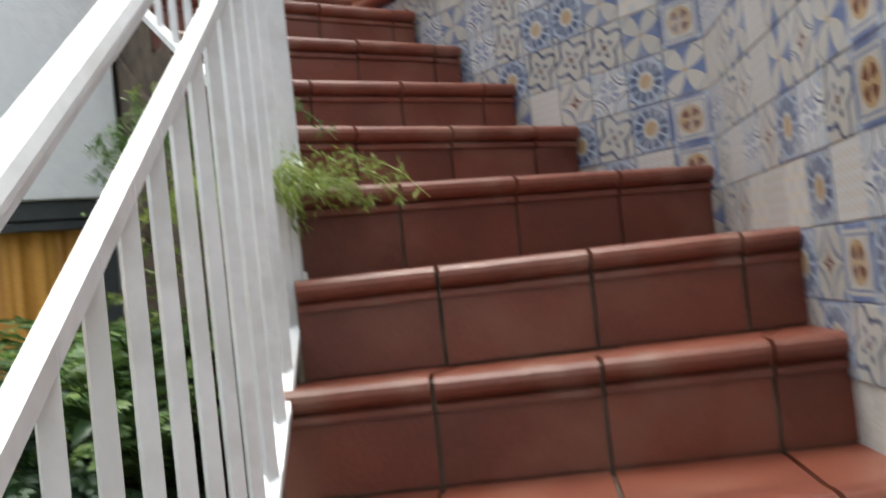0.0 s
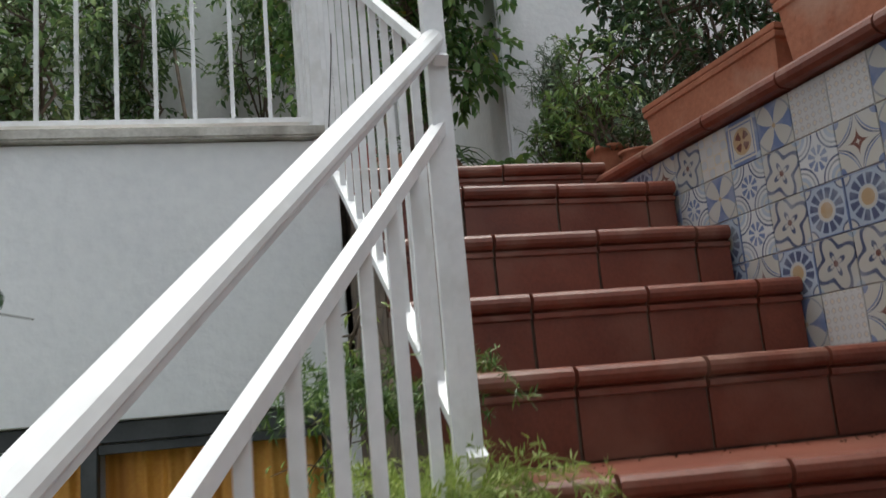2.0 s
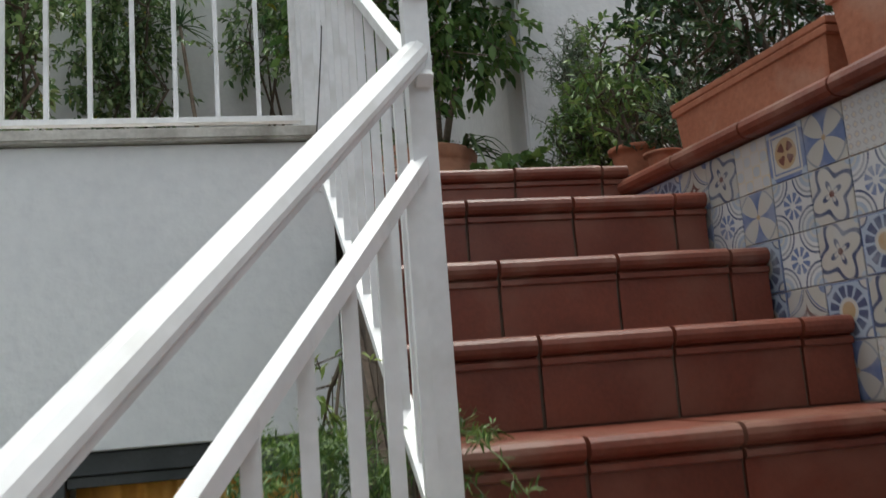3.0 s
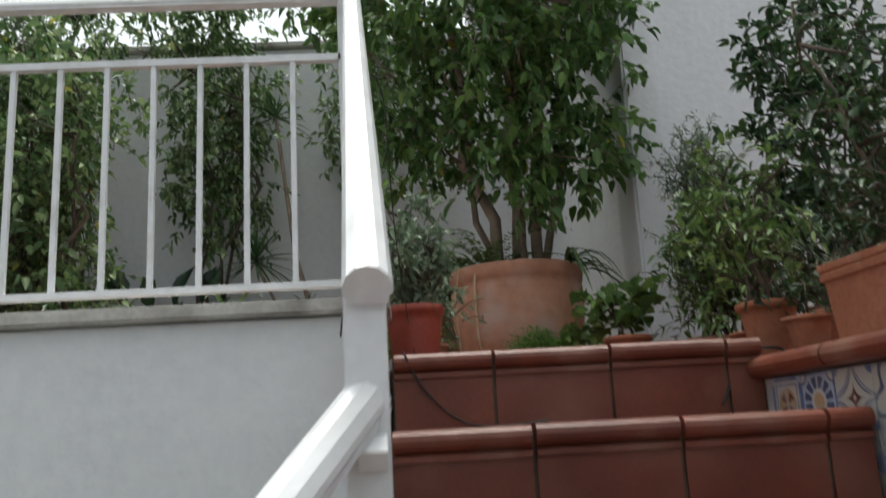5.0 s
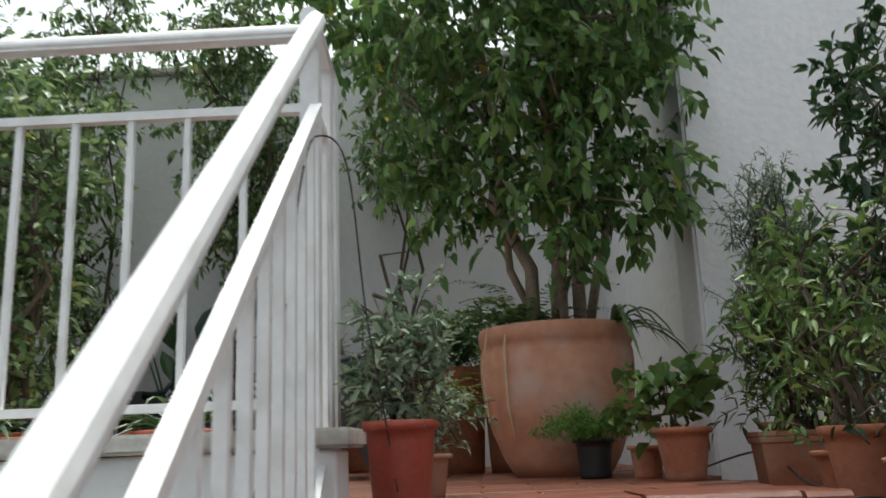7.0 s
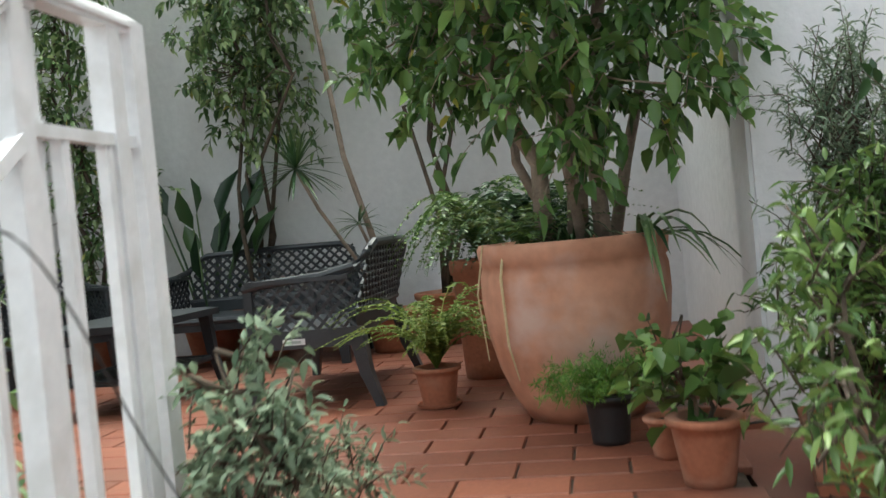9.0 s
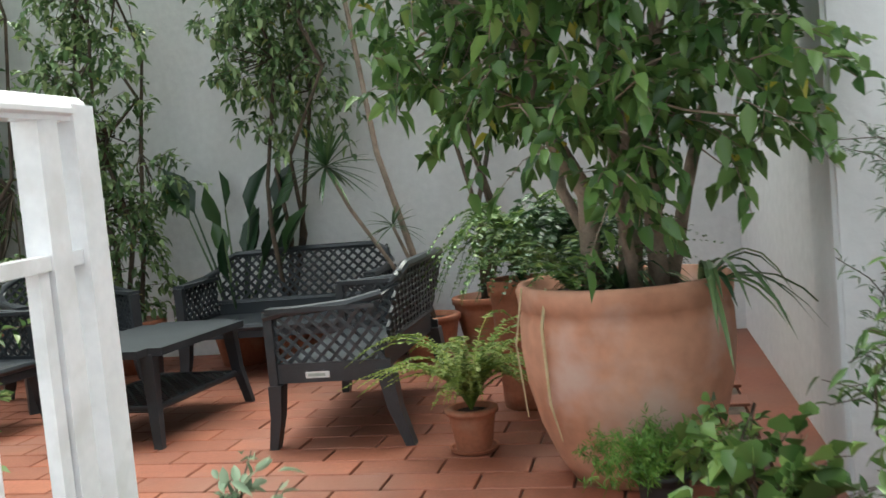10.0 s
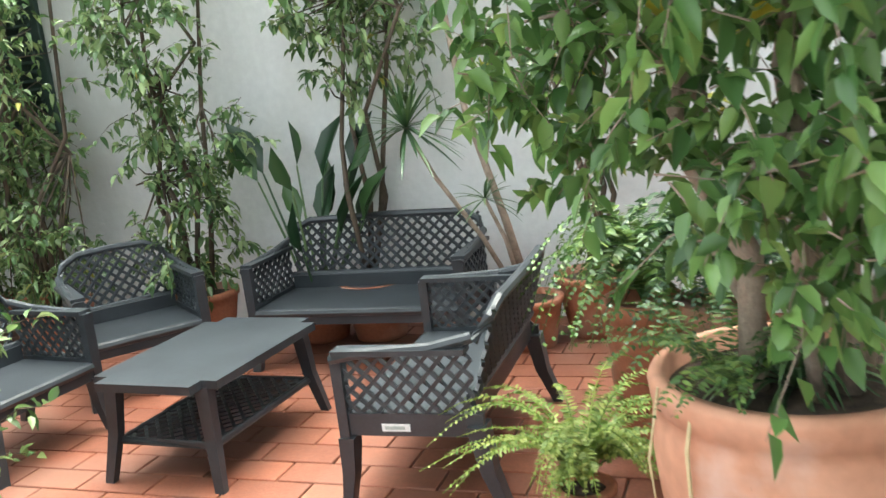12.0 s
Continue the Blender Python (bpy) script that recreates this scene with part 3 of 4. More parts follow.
def shoots_foliage(rs, tips, per, spread, L, W, hang=-0.15, lift=0.1):
    """Leaves set alternately along short twigs that leave each tip; returns roots, directions, sizes, twig meshes."""
    P, D, S, tw = [], [], [], []
    for tip in tips:
        tip = np.array(tip)
        d = rnd_dirs(rs, 1, lift)[0]
        ln = spread * rs.uniform(0.6, 1.3)
        end = tip + d * ln
        end[2] += hang * ln
        mid = (tip + end) / 2 + np.array([0, 0, 0.12 * ln])
        tw.append(tube_geo([tip, mid, end], [0.0022, 0.0016, 0.001], 3))
        for k in range(per):
            t = (k + 0.6) / per
            q = tip * (1 - t) ** 2 + 2 * mid * t * (1 - t) + end * t * t
            P.append(q + rs.normal(size=3) * 0.006)
            D.append(d * 0.5 + rnd_dirs(rs, 1)[0] * 0.8 + np.array([0, 0, hang]))
            S.append(rs.uniform(0.7, 1.15))
    S = np.array(S)
    return P, D, S * L, S * W, tw


def crown_tips(rs, n, centre, radii, hollow=0.35):
    d = rnd_dirs(rs, n)
    r = rs.uniform(hollow, 1.0, size=(n, 1)) ** 0.6
    lump = 1 + 0.22 * np.sin(d[:, :1] * 5 + 1.3) * np.cos(d[:, 1:2] * 6) + 0.15 * np.sin(d[:, 2:3] * 9)
    return np.array(centre) + d * r * lump * np.array(radii)


def leafy(name, label, category, base, blobs, stems, per, spread, L, W, leaf, bark, seed, hang=-0.15, droop=0.15, group="", lift=0.1, wob=0.06):
    """A shrub or tree: stems [(start, end, r0, r1)] and leaf blobs [(centre, radii, shoots)], all about base."""
    rs = np.random.RandomState(seed)
    e = empty(name, base, label, category, group)
    geo = []
    ends = []
    for a, b, r0, r1 in stems:
        pts, g = limb(rs, a, b, r0, r1, wob)
        geo.append(g)
        ends += pts[2:]
    P, D, LL, WW = [], [], [], []
    for c, r, n in blobs:
        tips = crown_tips(rs, n, c, r)
        if ends:
            E_ = np.array(ends)
            for tip in tips[::5]:
                j = np.argmin(((E_ - tip) ** 2).sum(1))
                if np.linalg.norm(E_[j] - tip) < 1.2:
                    geo.append(tube_geo([E_[j], (E_[j] + tip) / 2 + rs.normal(size=3) * 0.03, tip], [0.006, 0.004, 0.002], 4))
        p, d, l, w, tw = shoots_foliage(rs, tips, per, spread, L, W, hang, lift)
        P += p
        D += d
        LL.append(l)
        WW.append(w)
        geo += tw
    leaves_ob("foliage", P, D, np.concatenate(LL), np.concatenate(WW), leaf, e, seed, droop=droop)
    if geo:
        mesh_ob("branches", *join_geo(geo), bark, e, smooth=True)
    return e


def frond_sets(rs, n, length, rise, leaflet, width, pairs, origin=(0, 0, 0), fan=(0, 6.283), sag=0.9, taper=True):
    """Arching fronds with leaflets on both sides."""
    P, D, L, W, tw = [], [], [], [], []
    for k in range(n):
        a = rs.uniform(*fan)
        ln = length * rs.uniform(0.6, 1.1)
        el = rise * rs.uniform(0.6, 1.25)
        pts = []
        for t in np.linspace(0, 1, 9):
            r = ln * t * (0.55 + 0.45 * t)
            pts.append(np.array(origin) + np.array([math.cos(a) * r, math.sin(a) * r, el * ln * (1.6 * t - sag * 1.3 * t * t)]))
        tw.append(tube_geo(pts, list(np.linspace(0.003, 0.001, 9)), 3))
        side = np.array([-math.sin(a), math.cos(a), 0])
        for j in range(pairs):
            t = 0.12 + 0.86 * j / pairs
            i = min(int(t * 8), 7)
            q = pts[i] + (pts[i + 1] - pts[i]) * (t * 8 - i)
            f = (pts[i + 1] - pts[i])
            f = f / np.linalg.norm(f)
            s = (math.sin(math.pi * min(1, 0.25 + 0.75 * t)) if taper else 1) * rs.uniform(0.8, 1.1)
            for sg in (1, -1):
                P.append(q)
                D.append(side * sg + f * 0.45 + rs.normal(size=3) * 0.12)
                L.append(leaflet * max(0.25, s))
                W.append(width)
    return P, D, np.array(L), np.array(W), tw


def fern(name, label, base, n, length, rise, leaflet, width, pairs, leaf, seed, group="", sag=0.9, origin=(0, 0, 0)):
    rs = np.random.RandomState(seed)
    e = empty(name, base, label, "fern", group)
    P, D, L, W, tw = frond_sets(rs, n, length, rise, leaflet, width, pairs, origin, sag=sag)
    leaves_ob("fronds", P, D, L, W, leaf, e, seed, fold=0.1, droop=0.1)
    mesh_ob("stalks", *join_geo(tw), leaf, e)
    return e


def strap_geo(rs, n, length, width, rise, sag, origin, fan=(0, 6.283), seg=7, keel=0.25):
    """Long arching strap leaves as keeled ribbons."""
    parts = []
    for k in range(n):
        a = rs.uniform(*fan)
        ln = length * rs.uniform(0.65, 1.1)
        el = rs.uniform(rise[0], rise[1])
        w = width * rs.uniform(0.8, 1.15)
        side = np.array([-math.sin(a), math.cos(a), 0])
        vs = []
        for t in np.linspace(0, 1, seg):
            p = np.array(origin) + np.array([math.cos(a) * math.cos(el) * ln * t, math.sin(a) * math.cos(el) * ln * t, math.sin(el) * ln * t - sag * ln * t * t])
            ww = w * (math.sin(math.pi * (0.12 + 0.88 * t)) ** 0.7 if t < 1 else 0.02)
            vs += [p + side * ww / 2 + np.array([0, 0, ww * keel]), p, p - side * ww / 2 + np.array([0, 0, ww * keel])]
        fs = []
        for j in range(seg - 1):
            o = 3 * j
            fs += [(o, o + 1, o + 4, o + 3), (o + 1, o + 2, o + 5, o + 4)]
        parts.append((vs, fs))
    return parts


def pot_part(parent, r_top, r_bot, h, material, z=0.0, rim=0.02, belly=0.0, sides=28, name="pot"):
    t = 0.012 + r_top * 0.04
    prof = [(r_bot, z)]
    for k in range(1, 8):
        u = k / 8
        prof.append((r_bot + (r_top - r_bot) * u + belly * math.sin(math.pi * u * 0.9), z + h * u * 0.86))
    prof += [(r_top, z + h * 0.87), (r_top + rim * 0.5, z + h * 0.885), (r_top + rim * 0.55, z + h * 0.985), (r_top + rim * 0.3, z + h), (r_top - t, z + h), (r_top - t, z + h * 0.88)]
    p = mesh_ob(name, *lathe_geo(prof, sides), material, parent, smooth=True)
    s = mesh_ob("soil", *lathe_geo([(r_top - t - 0.001, z + h * 0.84), (r_top - t - 0.001, z + h * 0.885)], 20), M_SOIL, parent)
    return p, s


def trough_part(parent, lx, ly, h, material):
    """Tapered rectangular clay trough with a double rim."""
    def ring(sx, sy, z):
        return [(-sx, -sy, z), (sx, -sy, z), (sx, sy, z), (-sx, sy, z)]
    rows = [ring(lx * 0.46, ly * 0.44, 0), ring(lx * 0.485, ly * 0.48, h * 0.78), ring(lx * 0.5, ly * 0.51, h * 0.79), ring(lx * 0.502, ly * 0.515, h * 0.88), ring(lx * 0.49, ly * 0.495, h * 0.89),
            ring(lx * 0.505, ly * 0.52, h * 0.91), ring(lx * 0.505, ly * 0.52, h), ring(lx * 0.47, ly * 0.44, h), ring(lx * 0.47, ly * 0.44, h * 0.85)]
    vs = [v for r in rows for v in r]
    fs = [(3, 2, 1, 0)]
    for i in range(len(rows) - 1):
        for k in range(4):
            fs.append((4 * i + k, 4 * i + (k + 1) % 4, 4 * i + 4 + (k + 1) % 4, 4 * i + 4 + k))
    fs.append(tuple(4 * (len(rows) - 1) + k for k in range(4)))
    o = mesh_ob("pot", vs, fs, material, parent)
    b = o.modifiers.new("edge", "BEVEL")
    b.width, b.segments = 0.004, 2
    mesh_ob("soil", *quad_prism([(-lx * 0.468, -ly * 0.438), (lx * 0.468, -ly * 0.438), (lx * 0.468, ly * 0.438), (-lx * 0.468, ly * 0.438)], h * 0.8, h * 0.9), M_SOIL, parent)


# weeping fig in the large clay pot
FIG = (1.69, 5.22, FLOOR_Z)
stems = [((-0.08, -0.02, 0.5), (-0.25, -0.05, 1.9), 0.031, 0.013), ((0.02, 0.03, 0.5), (0.02, -0.02, 2.3), 0.036, 0.014), ((0.10, -0.03, 0.5), (0.20, -0.10, 2.2), 0.028, 0.011),
         ((0.04, -0.08, 0.5), (-0.02, -0.35, 1.8), 0.018, 0.008), ((-0.02, 0.08, 0.5), (-0.45, 0.15, 1.9), 0.018, 0.008), ((0.13, 0.06, 0.5), (0.34, 0.1, 1.9), 0.022, 0.008),
         ((-0.15, -0.05, 1.1), (-0.60, -0.02, 1.6), 0.016, 0.006), ((0.02, 0.0, 1.3), (0.05, -0.5, 1.75), 0.014, 0.005), ((-0.2, 0.0, 1.4), (-0.85, 0.0, 2.1), 0.013, 0.005), ((-0.12, 0.0, 0.9), (-0.4, 0.0, 1.3), 0.010, 0.004)]
fig = leafy("potted_tree", "weeping fig with many trunks in a big terracotta pot", "tree", FIG,
            [((-0.12, -0.15, 1.95), (0.62, 0.55, 0.62), 225), ((0.25, 0.25, 2.6), (0.6, 0.6, 0.55), 150), ((0.10, -0.34, 1.12), (0.30, 0.22, 0.30), 70), ((0.22, -0.55, 1.55), (0.28, 0.22, 0.28), 60), ((0.0, -0.38, 0.95), (0.2, 0.16, 0.2), 24), ((-0.40, 0.02, 1.42), (0.32, 0.34, 0.30), 70), ((0.15, -0.1, 2.35), (0.55, 0.5, 0.45), 120),
             ((-0.70, 0.05, 2.0), (0.42, 0.4, 0.36), 130), ((-0.34, 0.0, 1.16), (0.26, 0.24, 0.26), 50), ((0.05, -0.42, 1.45), (0.30, 0.28, 0.30), 60), ((0.34, -0.15, 1.75), (0.14, 0.2, 0.45), 34), ((0.0, -0.42, 1.98), (0.42, 0.35, 0.35), 90),
             ((0.3, -0.3, 1.0), (0.2, 0.2, 0.2), 22), ((0.42, -0.05, 1.25), (0.10, 0.12, 0.16), 10)],
            stems, 10, 0.18, 0.060, 0.038, L_FICUS, M_BARK, 3, hang=-0.3, droop=0.22, wob=0.025)
prof = [(0.185, 0.0), (0.225, 0.06), (0.268, 0.16), (0.297, 0.27), (0.308, 0.37), (0.306, 0.45), (0.298, 0.475), (0.306, 0.482), (0.312, 0.53), (0.304, 0.545), (0.275, 0.545), (0.272, 0.48)]
mesh_ob("pot", *lathe_geo(prof, 48, 0.95, 0.95), M_BIGPOT, fig, smooth=True)
mesh_ob("soil", *lathe_geo([(0.257, 0.47), (0.257, 0.50)], 32), M_SOIL, fig)
rs = np.random.RandomState(5)
mesh_ob("grass", *join_geo(strap_geo(rs, 70, 0.34, 0.012, (0.5, 1.3), 0.75, (0.0, 0.0, 0.49)) + strap_geo(rs, 16, 0.5, 0.02, (0.6, 1.2), 0.9, (0.2, -0.1, 0.49), (-1.6, 0.6))), L_STRAP, fig)
mesh_ob("dry_stalk", *join_geo([tube_geo([(-0.19, -0.20, 0.55), (-0.205, -0.23, 0.45), (-0.20, -0.22, 0.25), (-0.18, -0.185, 0.14)], [0.004, 0.005, 0.004, 0.002], 5),
                                tube_geo([(-0.26, -0.15, 0.55), (-0.285, -0.165, 0.4), (-0.27, -0.15, 0.2)], [0.003, 0.003, 0.002], 5)]), M_STRAW, fig)
P, D, L, W, tw = frond_sets(np.random.RandomState(8), 22, 0.42, 0.8, 0.035, 0.010, 26, (-0.12, -0.05, 0.5))
leaves_ob("fern_fronds", P, D, L, W, L_FERN, fig, 8, fold=0.1)

# trees along the back wall
def wall_tree(x, y, h, spread, seed, n, leaf=None, low=0.5):
    rs = np.random.RandomState(seed)
    st = [((rs.uniform(-.04, .04), rs.uniform(-.04, .04), 0.2), (rs.uniform(-.3, .3) * spread * 2, rs.uniform(-.15, .1), h * rs.uniform(0.75, 1)), 0.015, 0.005) for _ in range(4)]
    bl = []
    for k in range(6):
        zz = low + (h - low) * k / 5
        bl.append(((rs.uniform(-.3, .3) * spread, rs.uniform(-.2, 0.05), zz), (spread * rs.uniform(0.6, 1.0), 0.26, 0.34), n))
    e = leafy("potted_tree", "slender leafy fig tree in a clay pot by the wall", "tree", (x, y, FLOOR_Z), bl, st, 9, 0.17, 0.054, 0.031, leaf or L_HEDGE, M_TWIG, seed, hang=-0.3, droop=0.25, group="trees along the wall")
    pot_part(e, 0.17, 0.12, 0.28, M_POT)
    return e


wall_tree(-1.0, 6.98, 3.05, 0.34, 21, 80, low=0.6)
wall_tree(-0.10, 7.10, 3.0, 0.46, 22, 95, low=1.45)
wall_tree(-1.8, 6.85, 3.3, 0.36, 23, 80)
wall_tree(-2.6, 6.8, 3.35, 0.45, 24, 95, low=0.4)
wall_tree(-3.5, 6.7, 3.4, 0.5, 25, 95, low=0.4)
wall_tree(-2.2, 7.1, 3.2, 0.4, 28, 80, low=0.5)
wall_tree(-3.0, 7.1, 2.8, 0.4, 29, 80, low=0.5)
wall_tree(0.95, 7.12, 2.7, 0.34, 26, 36, low=1.9)


def rail_shrub(x, y, h, r, seed, leaf, L, W, n, label, per=10):
    rs = np.random.RandomState(seed)
    st = [((rs.uniform(-.05, .05), rs.uniform(-.05, .05), 0.15), (rs.uniform(-r, r) * 0.8, rs.uniform(-r, r) * 0.6, h * rs.uniform(0.7, 1)), 0.012, 0.004) for _ in range(7)]
    bl = [((rs.uniform(-.3, .3) * r, rs.uniform(-.3, .3) * r, 0.3 + (h - 0.3) * k / 3), (r, r * 0.8, h * 0.22), n) for k in range(4)]
    e = leafy("potted_shrub", label, "shrub", (x, y, FLOOR_Z), bl, st, per, 0.15, L, W, leaf, M_TWIG, seed, hang=0.0, group="shrubs behind the railing", lift=0.6)
    pot_part(e, 0.14, 0.10, 0.2, M_POT)
    return e


for k, (x, y, h, kind) in enumerate([(-0.05, 4.40, 1.1, 2), (-0.4, 4.75, 1.35, 2), (-1.0, 4.4, 1.2, 0), (-0.6, 4.35, 1.1, 0), (0.80, 4.9, 1.0, 1), (-0.35, 4.55, 1.25, 0), (-0.75, 4.85, 1.5, 2), (-1.25, 4.55, 1.35, 0), (-1.7, 4.9, 1.55, 2), (-2.15, 4.6, 1.3, 0), (-2.7, 4.8, 1.5, 1), (-3.3, 4.6, 1.4, 0)]):
    if kind == 0:
        rail_shrub(x, y, h, 0.24, 40 + k, L_GREY, 0.035, 0.006, 95, "feathery grey-green rosemary bush in a clay pot", 22)
    elif kind == 2:
        rail_shrub(x, y, h, 0.28, 40 + k, L_HEDGE, 0.05, 0.026, 85, "leafy green shrub in a clay pot by the railing")
    elif x < 0.5:
        rail_shrub(x, y, h, 0.28, 40 + k, L_DARK, 0.055, 0.028, 85, "dark green leafy shrub in a clay pot")
# grassy tufts in low pots along the parapet
for k, x in enumerate((0.72, 0.25, -0.25, -0.8, -1.4)):
    rs = np.random.RandomState(60 + k)
    e = empty("potted_grass", (x, 3.80 + 0.05 * (k % 2), FLOOR_Z), "green strap-leaved plant in a low clay pot", "plant", "pots along the parapet")
    pot_part(e, 0.11, 0.085, 0.17, M_POT if k % 2 else M_PLASTIC)
    mesh_ob("leaves", *join_geo(strap_geo(rs, 30, 0.30, 0.016, (0.4, 1.2), 0.7, (0, 0, 0.15))), L_STRAP, e)

# bird of paradise
rs = np.random.RandomState(70)
sb = empty("bird_of_paradise", (-0.40, 7.08, FLOOR_Z), "bird of paradise plant with paddle leaves in a pot", "plant")
pot_part(sb, 0.16, 0.12, 0.22, M_POT)
geo, P, D, L = [], [], [], []
for k in range(17):
    a = rs.uniform(0, 6.28)
    top = np.array([math.cos(a) * rs.uniform(0.08, 0.34), math.sin(a) * rs.uniform(0.03, 0.18), rs.uniform(0.45, 0.85)])
    geo.append(tube_geo([(math.cos(a) * 0.05, math.sin(a) * 0.05, 0.2), top * np.array([0.6, 0.6, 0.6]) + np.array([0, 0, 0.05]), top], [0.009, 0.007, 0.005], 5))
    P.append(top)
    D.append(np.array([math.cos(a) * 0.6, math.sin(a) * 0.3, 1.0]))
    L.append(rs.uniform(0.24, 0.36))
leaves_ob("leaves", P, D, np.array(L), np.array(L) * 0.42, L_DARK, sb, 3, fold=0.3, droop=0.05)
mesh_ob("stalks", *join_geo(geo), L_STRAP, sb)

# dragon tree with two leaning canes
dr = empty("dragon_tree", (0.68, 6.95, FLOOR_Z), "dragon tree with thin leaning canes in a pot", "plant")
pot_part(dr, 0.15, 0.11, 0.22, M_POT)
mesh_ob("canes", *join_geo([tube_geo([(0.02, 0, 0.2), (-0.05, -0.02, 0.55), (-0.18, -0.03, 1.05), (-0.27, 0.0, 1.75), (-0.3, 0, 2.0)], [0.020, 0.018, 0.015, 0.013, 0.012], 7),
                            tube_geo([(-0.03, 0.02, 0.2), (-0.16, -0.04, 0.5), (-0.32, -0.1, 0.78), (-0.42, -0.12, 1.0)], [0.012, 0.011, 0.010, 0.010], 7),
                            tube_geo([(0.0, -0.03, 0.2), (-0.04, -0.1, 0.5), (-0.1, -0.14, 0.68)], [0.011, 0.010, 0.008], 7)]), M_BARK, dr, smooth=True)
rs = np.random.RandomState(71)
mesh_ob("leaves", *join_geo(strap_geo(rs, 62, 0.30, 0.017, (-0.5, 1.45), 0.22, (-0.42, -0.12, 1.0), keel=0.15) + strap_geo(rs, 26, 0.17, 0.012, (-0.3, 1.3), 0.3, (-0.1, -0.14, 0.68)) + strap_geo(rs, 40, 0.24, 0.016, (-0.4, 1.4), 0.25, (-0.3, 0, 2.0))), L_STRAP, dr)

# sword ferns in tall pots beside the fig
for k, (x, y, n, ln) in enumerate(((1.30, 5.98, 48, 0.44), (1.53, 5.95, 48, 0.46))):
    f = fern("sword_fern", "tall dark sword fern in a tall clay pot", (x, y, FLOOR_Z), n, ln, 1.5, 0.050, 0.014, 34, L_DFERN if k else L_FERN, 80 + k, "ferns by the fig", sag=1.25, origin=(0, 0, 0.46))
    pot_part(f, 0.12, 0.10, 0.48, M_POT)
sf = fern("small_fern", "lime green fern in a small clay pot with saucer", (1.185, 5.43, FLOOR_Z), 58, 0.38, 1.15, 0.030, 0.009, 32, L_LIME, 90, sag=0.95, origin=(0, 0, 0.13))
pot_part(sf, 0.075, 0.055, 0.14, M_POT)
mesh_ob("saucer", *lathe_geo([(0.06, 0.0), (0.075, 0.004), (0.08, 0.016), (0.072, 0.016), (0.066, 0.008)], 24), M_POT, sf)


def feathery(name, label, base, n, length, seed, pot=None, origin=(0, 0, 0.1), leaf=None):
    """Asparagus fern: fine sprays on arching stems."""
    rs = np.random.RandomState(seed)
    e = empty(name, base, label, "fern")
    P, D, L, W, tw = [], [], [], [], []
    for k in range(n):
        a, ln = rs.uniform(0, 6.28), length * rs.uniform(0.5, 1.1)
        pts = [np.array(origin) + np.array([math.cos(a) * ln * t * 0.9, math.sin(a) * ln * t * 0.9, ln * (1.3 * t - 1.25 * t * t)]) for t in np.linspace(0, 1, 7)]
        tw.append(tube_geo(pts, list(np.linspace(0.002, 0.0008, 7)), 3))
        for j in range(14):
            t = 0.2 + 0.8 * j / 14
            i = min(int(t * 6), 5)
            q = pts[i] + (pts[i + 1] - pts[i]) * (t * 6 - i)
            dd = rnd_dirs(rs, 1)[0]
            sp = 0.26 * length * (1.15 - t)
            for m in range(12):
                P.append(q + dd * sp * m / 12)
                D.append(dd + rnd_dirs(rs, 1)[0] * 1.1)
                L.append(0.021)
                W.append(0.0034)
    leaves_ob("sprays", P, D, np.array(L), np.array(W), leaf or L_LIME, e, seed, fold=0.05, droop=0.05)
    mesh_ob("stems", *join_geo(tw), leaf or L_LIME, e)
    if pot:
        pot_part(e, pot[0], pot[1], pot[2], pot[3])
    return e


feathery("asparagus_fern", "bright asparagus fern in a black plastic pot", (1.76, 4.83, FLOOR_Z), 30, 0.26, 95, (0.06, 0.05, 0.13, M_BLACK), (0, 0, 0.12), leaf_mat("feather_leaf", (0.05, 0.13, 0.015), (0.09, 0.2, 0.025), (0.16, 0.28, 0.05), 0.5))
feathery("asparagus_fern", "wispy asparagus fern growing at the stair edge", (1.135, 2.12, 1.51), 30, 0.30, 96, None, (0, 0, 0.0), leaf_mat("wispy_leaf", (0.18, 0.25, 0.05), (0.27, 0.35, 0.085), (0.38, 0.44, 0.15), 0.5, trans=0.4))
feathery("asparagus_fern", "wispy asparagus fern growing beside the upper stairs", (1.12, 2.45, 1.66), 20, 0.34, 97, None, (0, 0, 0.0), L_FERN)

# red plastic pot with sage at the stair head
sg = leafy("potted_sage", "grey-green sage in a red plastic pot", "plant", (1.222, 3.70, FLOOR_Z), [((0.0, 0.03, 0.25), (0.11, 0.11, 0.10), 70), ((0.0, 0.06, 0.34), (0.08, 0.08, 0.11), 34)],
           [((0.01, 0, 0.17), (0.08, 0.03, 0.42), 0.004, 0.002), ((-0.01, 0, 0.17), (-0.06, 0.06, 0.45), 0.004, 0.002)], 10, 0.07, 0.034, 0.014, L_GREY, M_TWIG, 100, hang=0.1, lift=0.8)
pot_part(sg, 0.072, 0.058, 0.17, M_PLASTIC, rim=0.014)
s2 = leafy("potted_sage", "yellow-green leafy herb in a clay pot beside the railing post", "plant", (1.25, 3.96, FLOOR_Z), [((0.0, 0.0, 0.16), (0.11, 0.10, 0.07), 60)], [], 9, 0.08, 0.028, 0.009, L_GREY, M_TWIG, 101, hang=0.1, lift=0.6)
pot_part(s2, 0.06, 0.05, 0.10, M_POT)

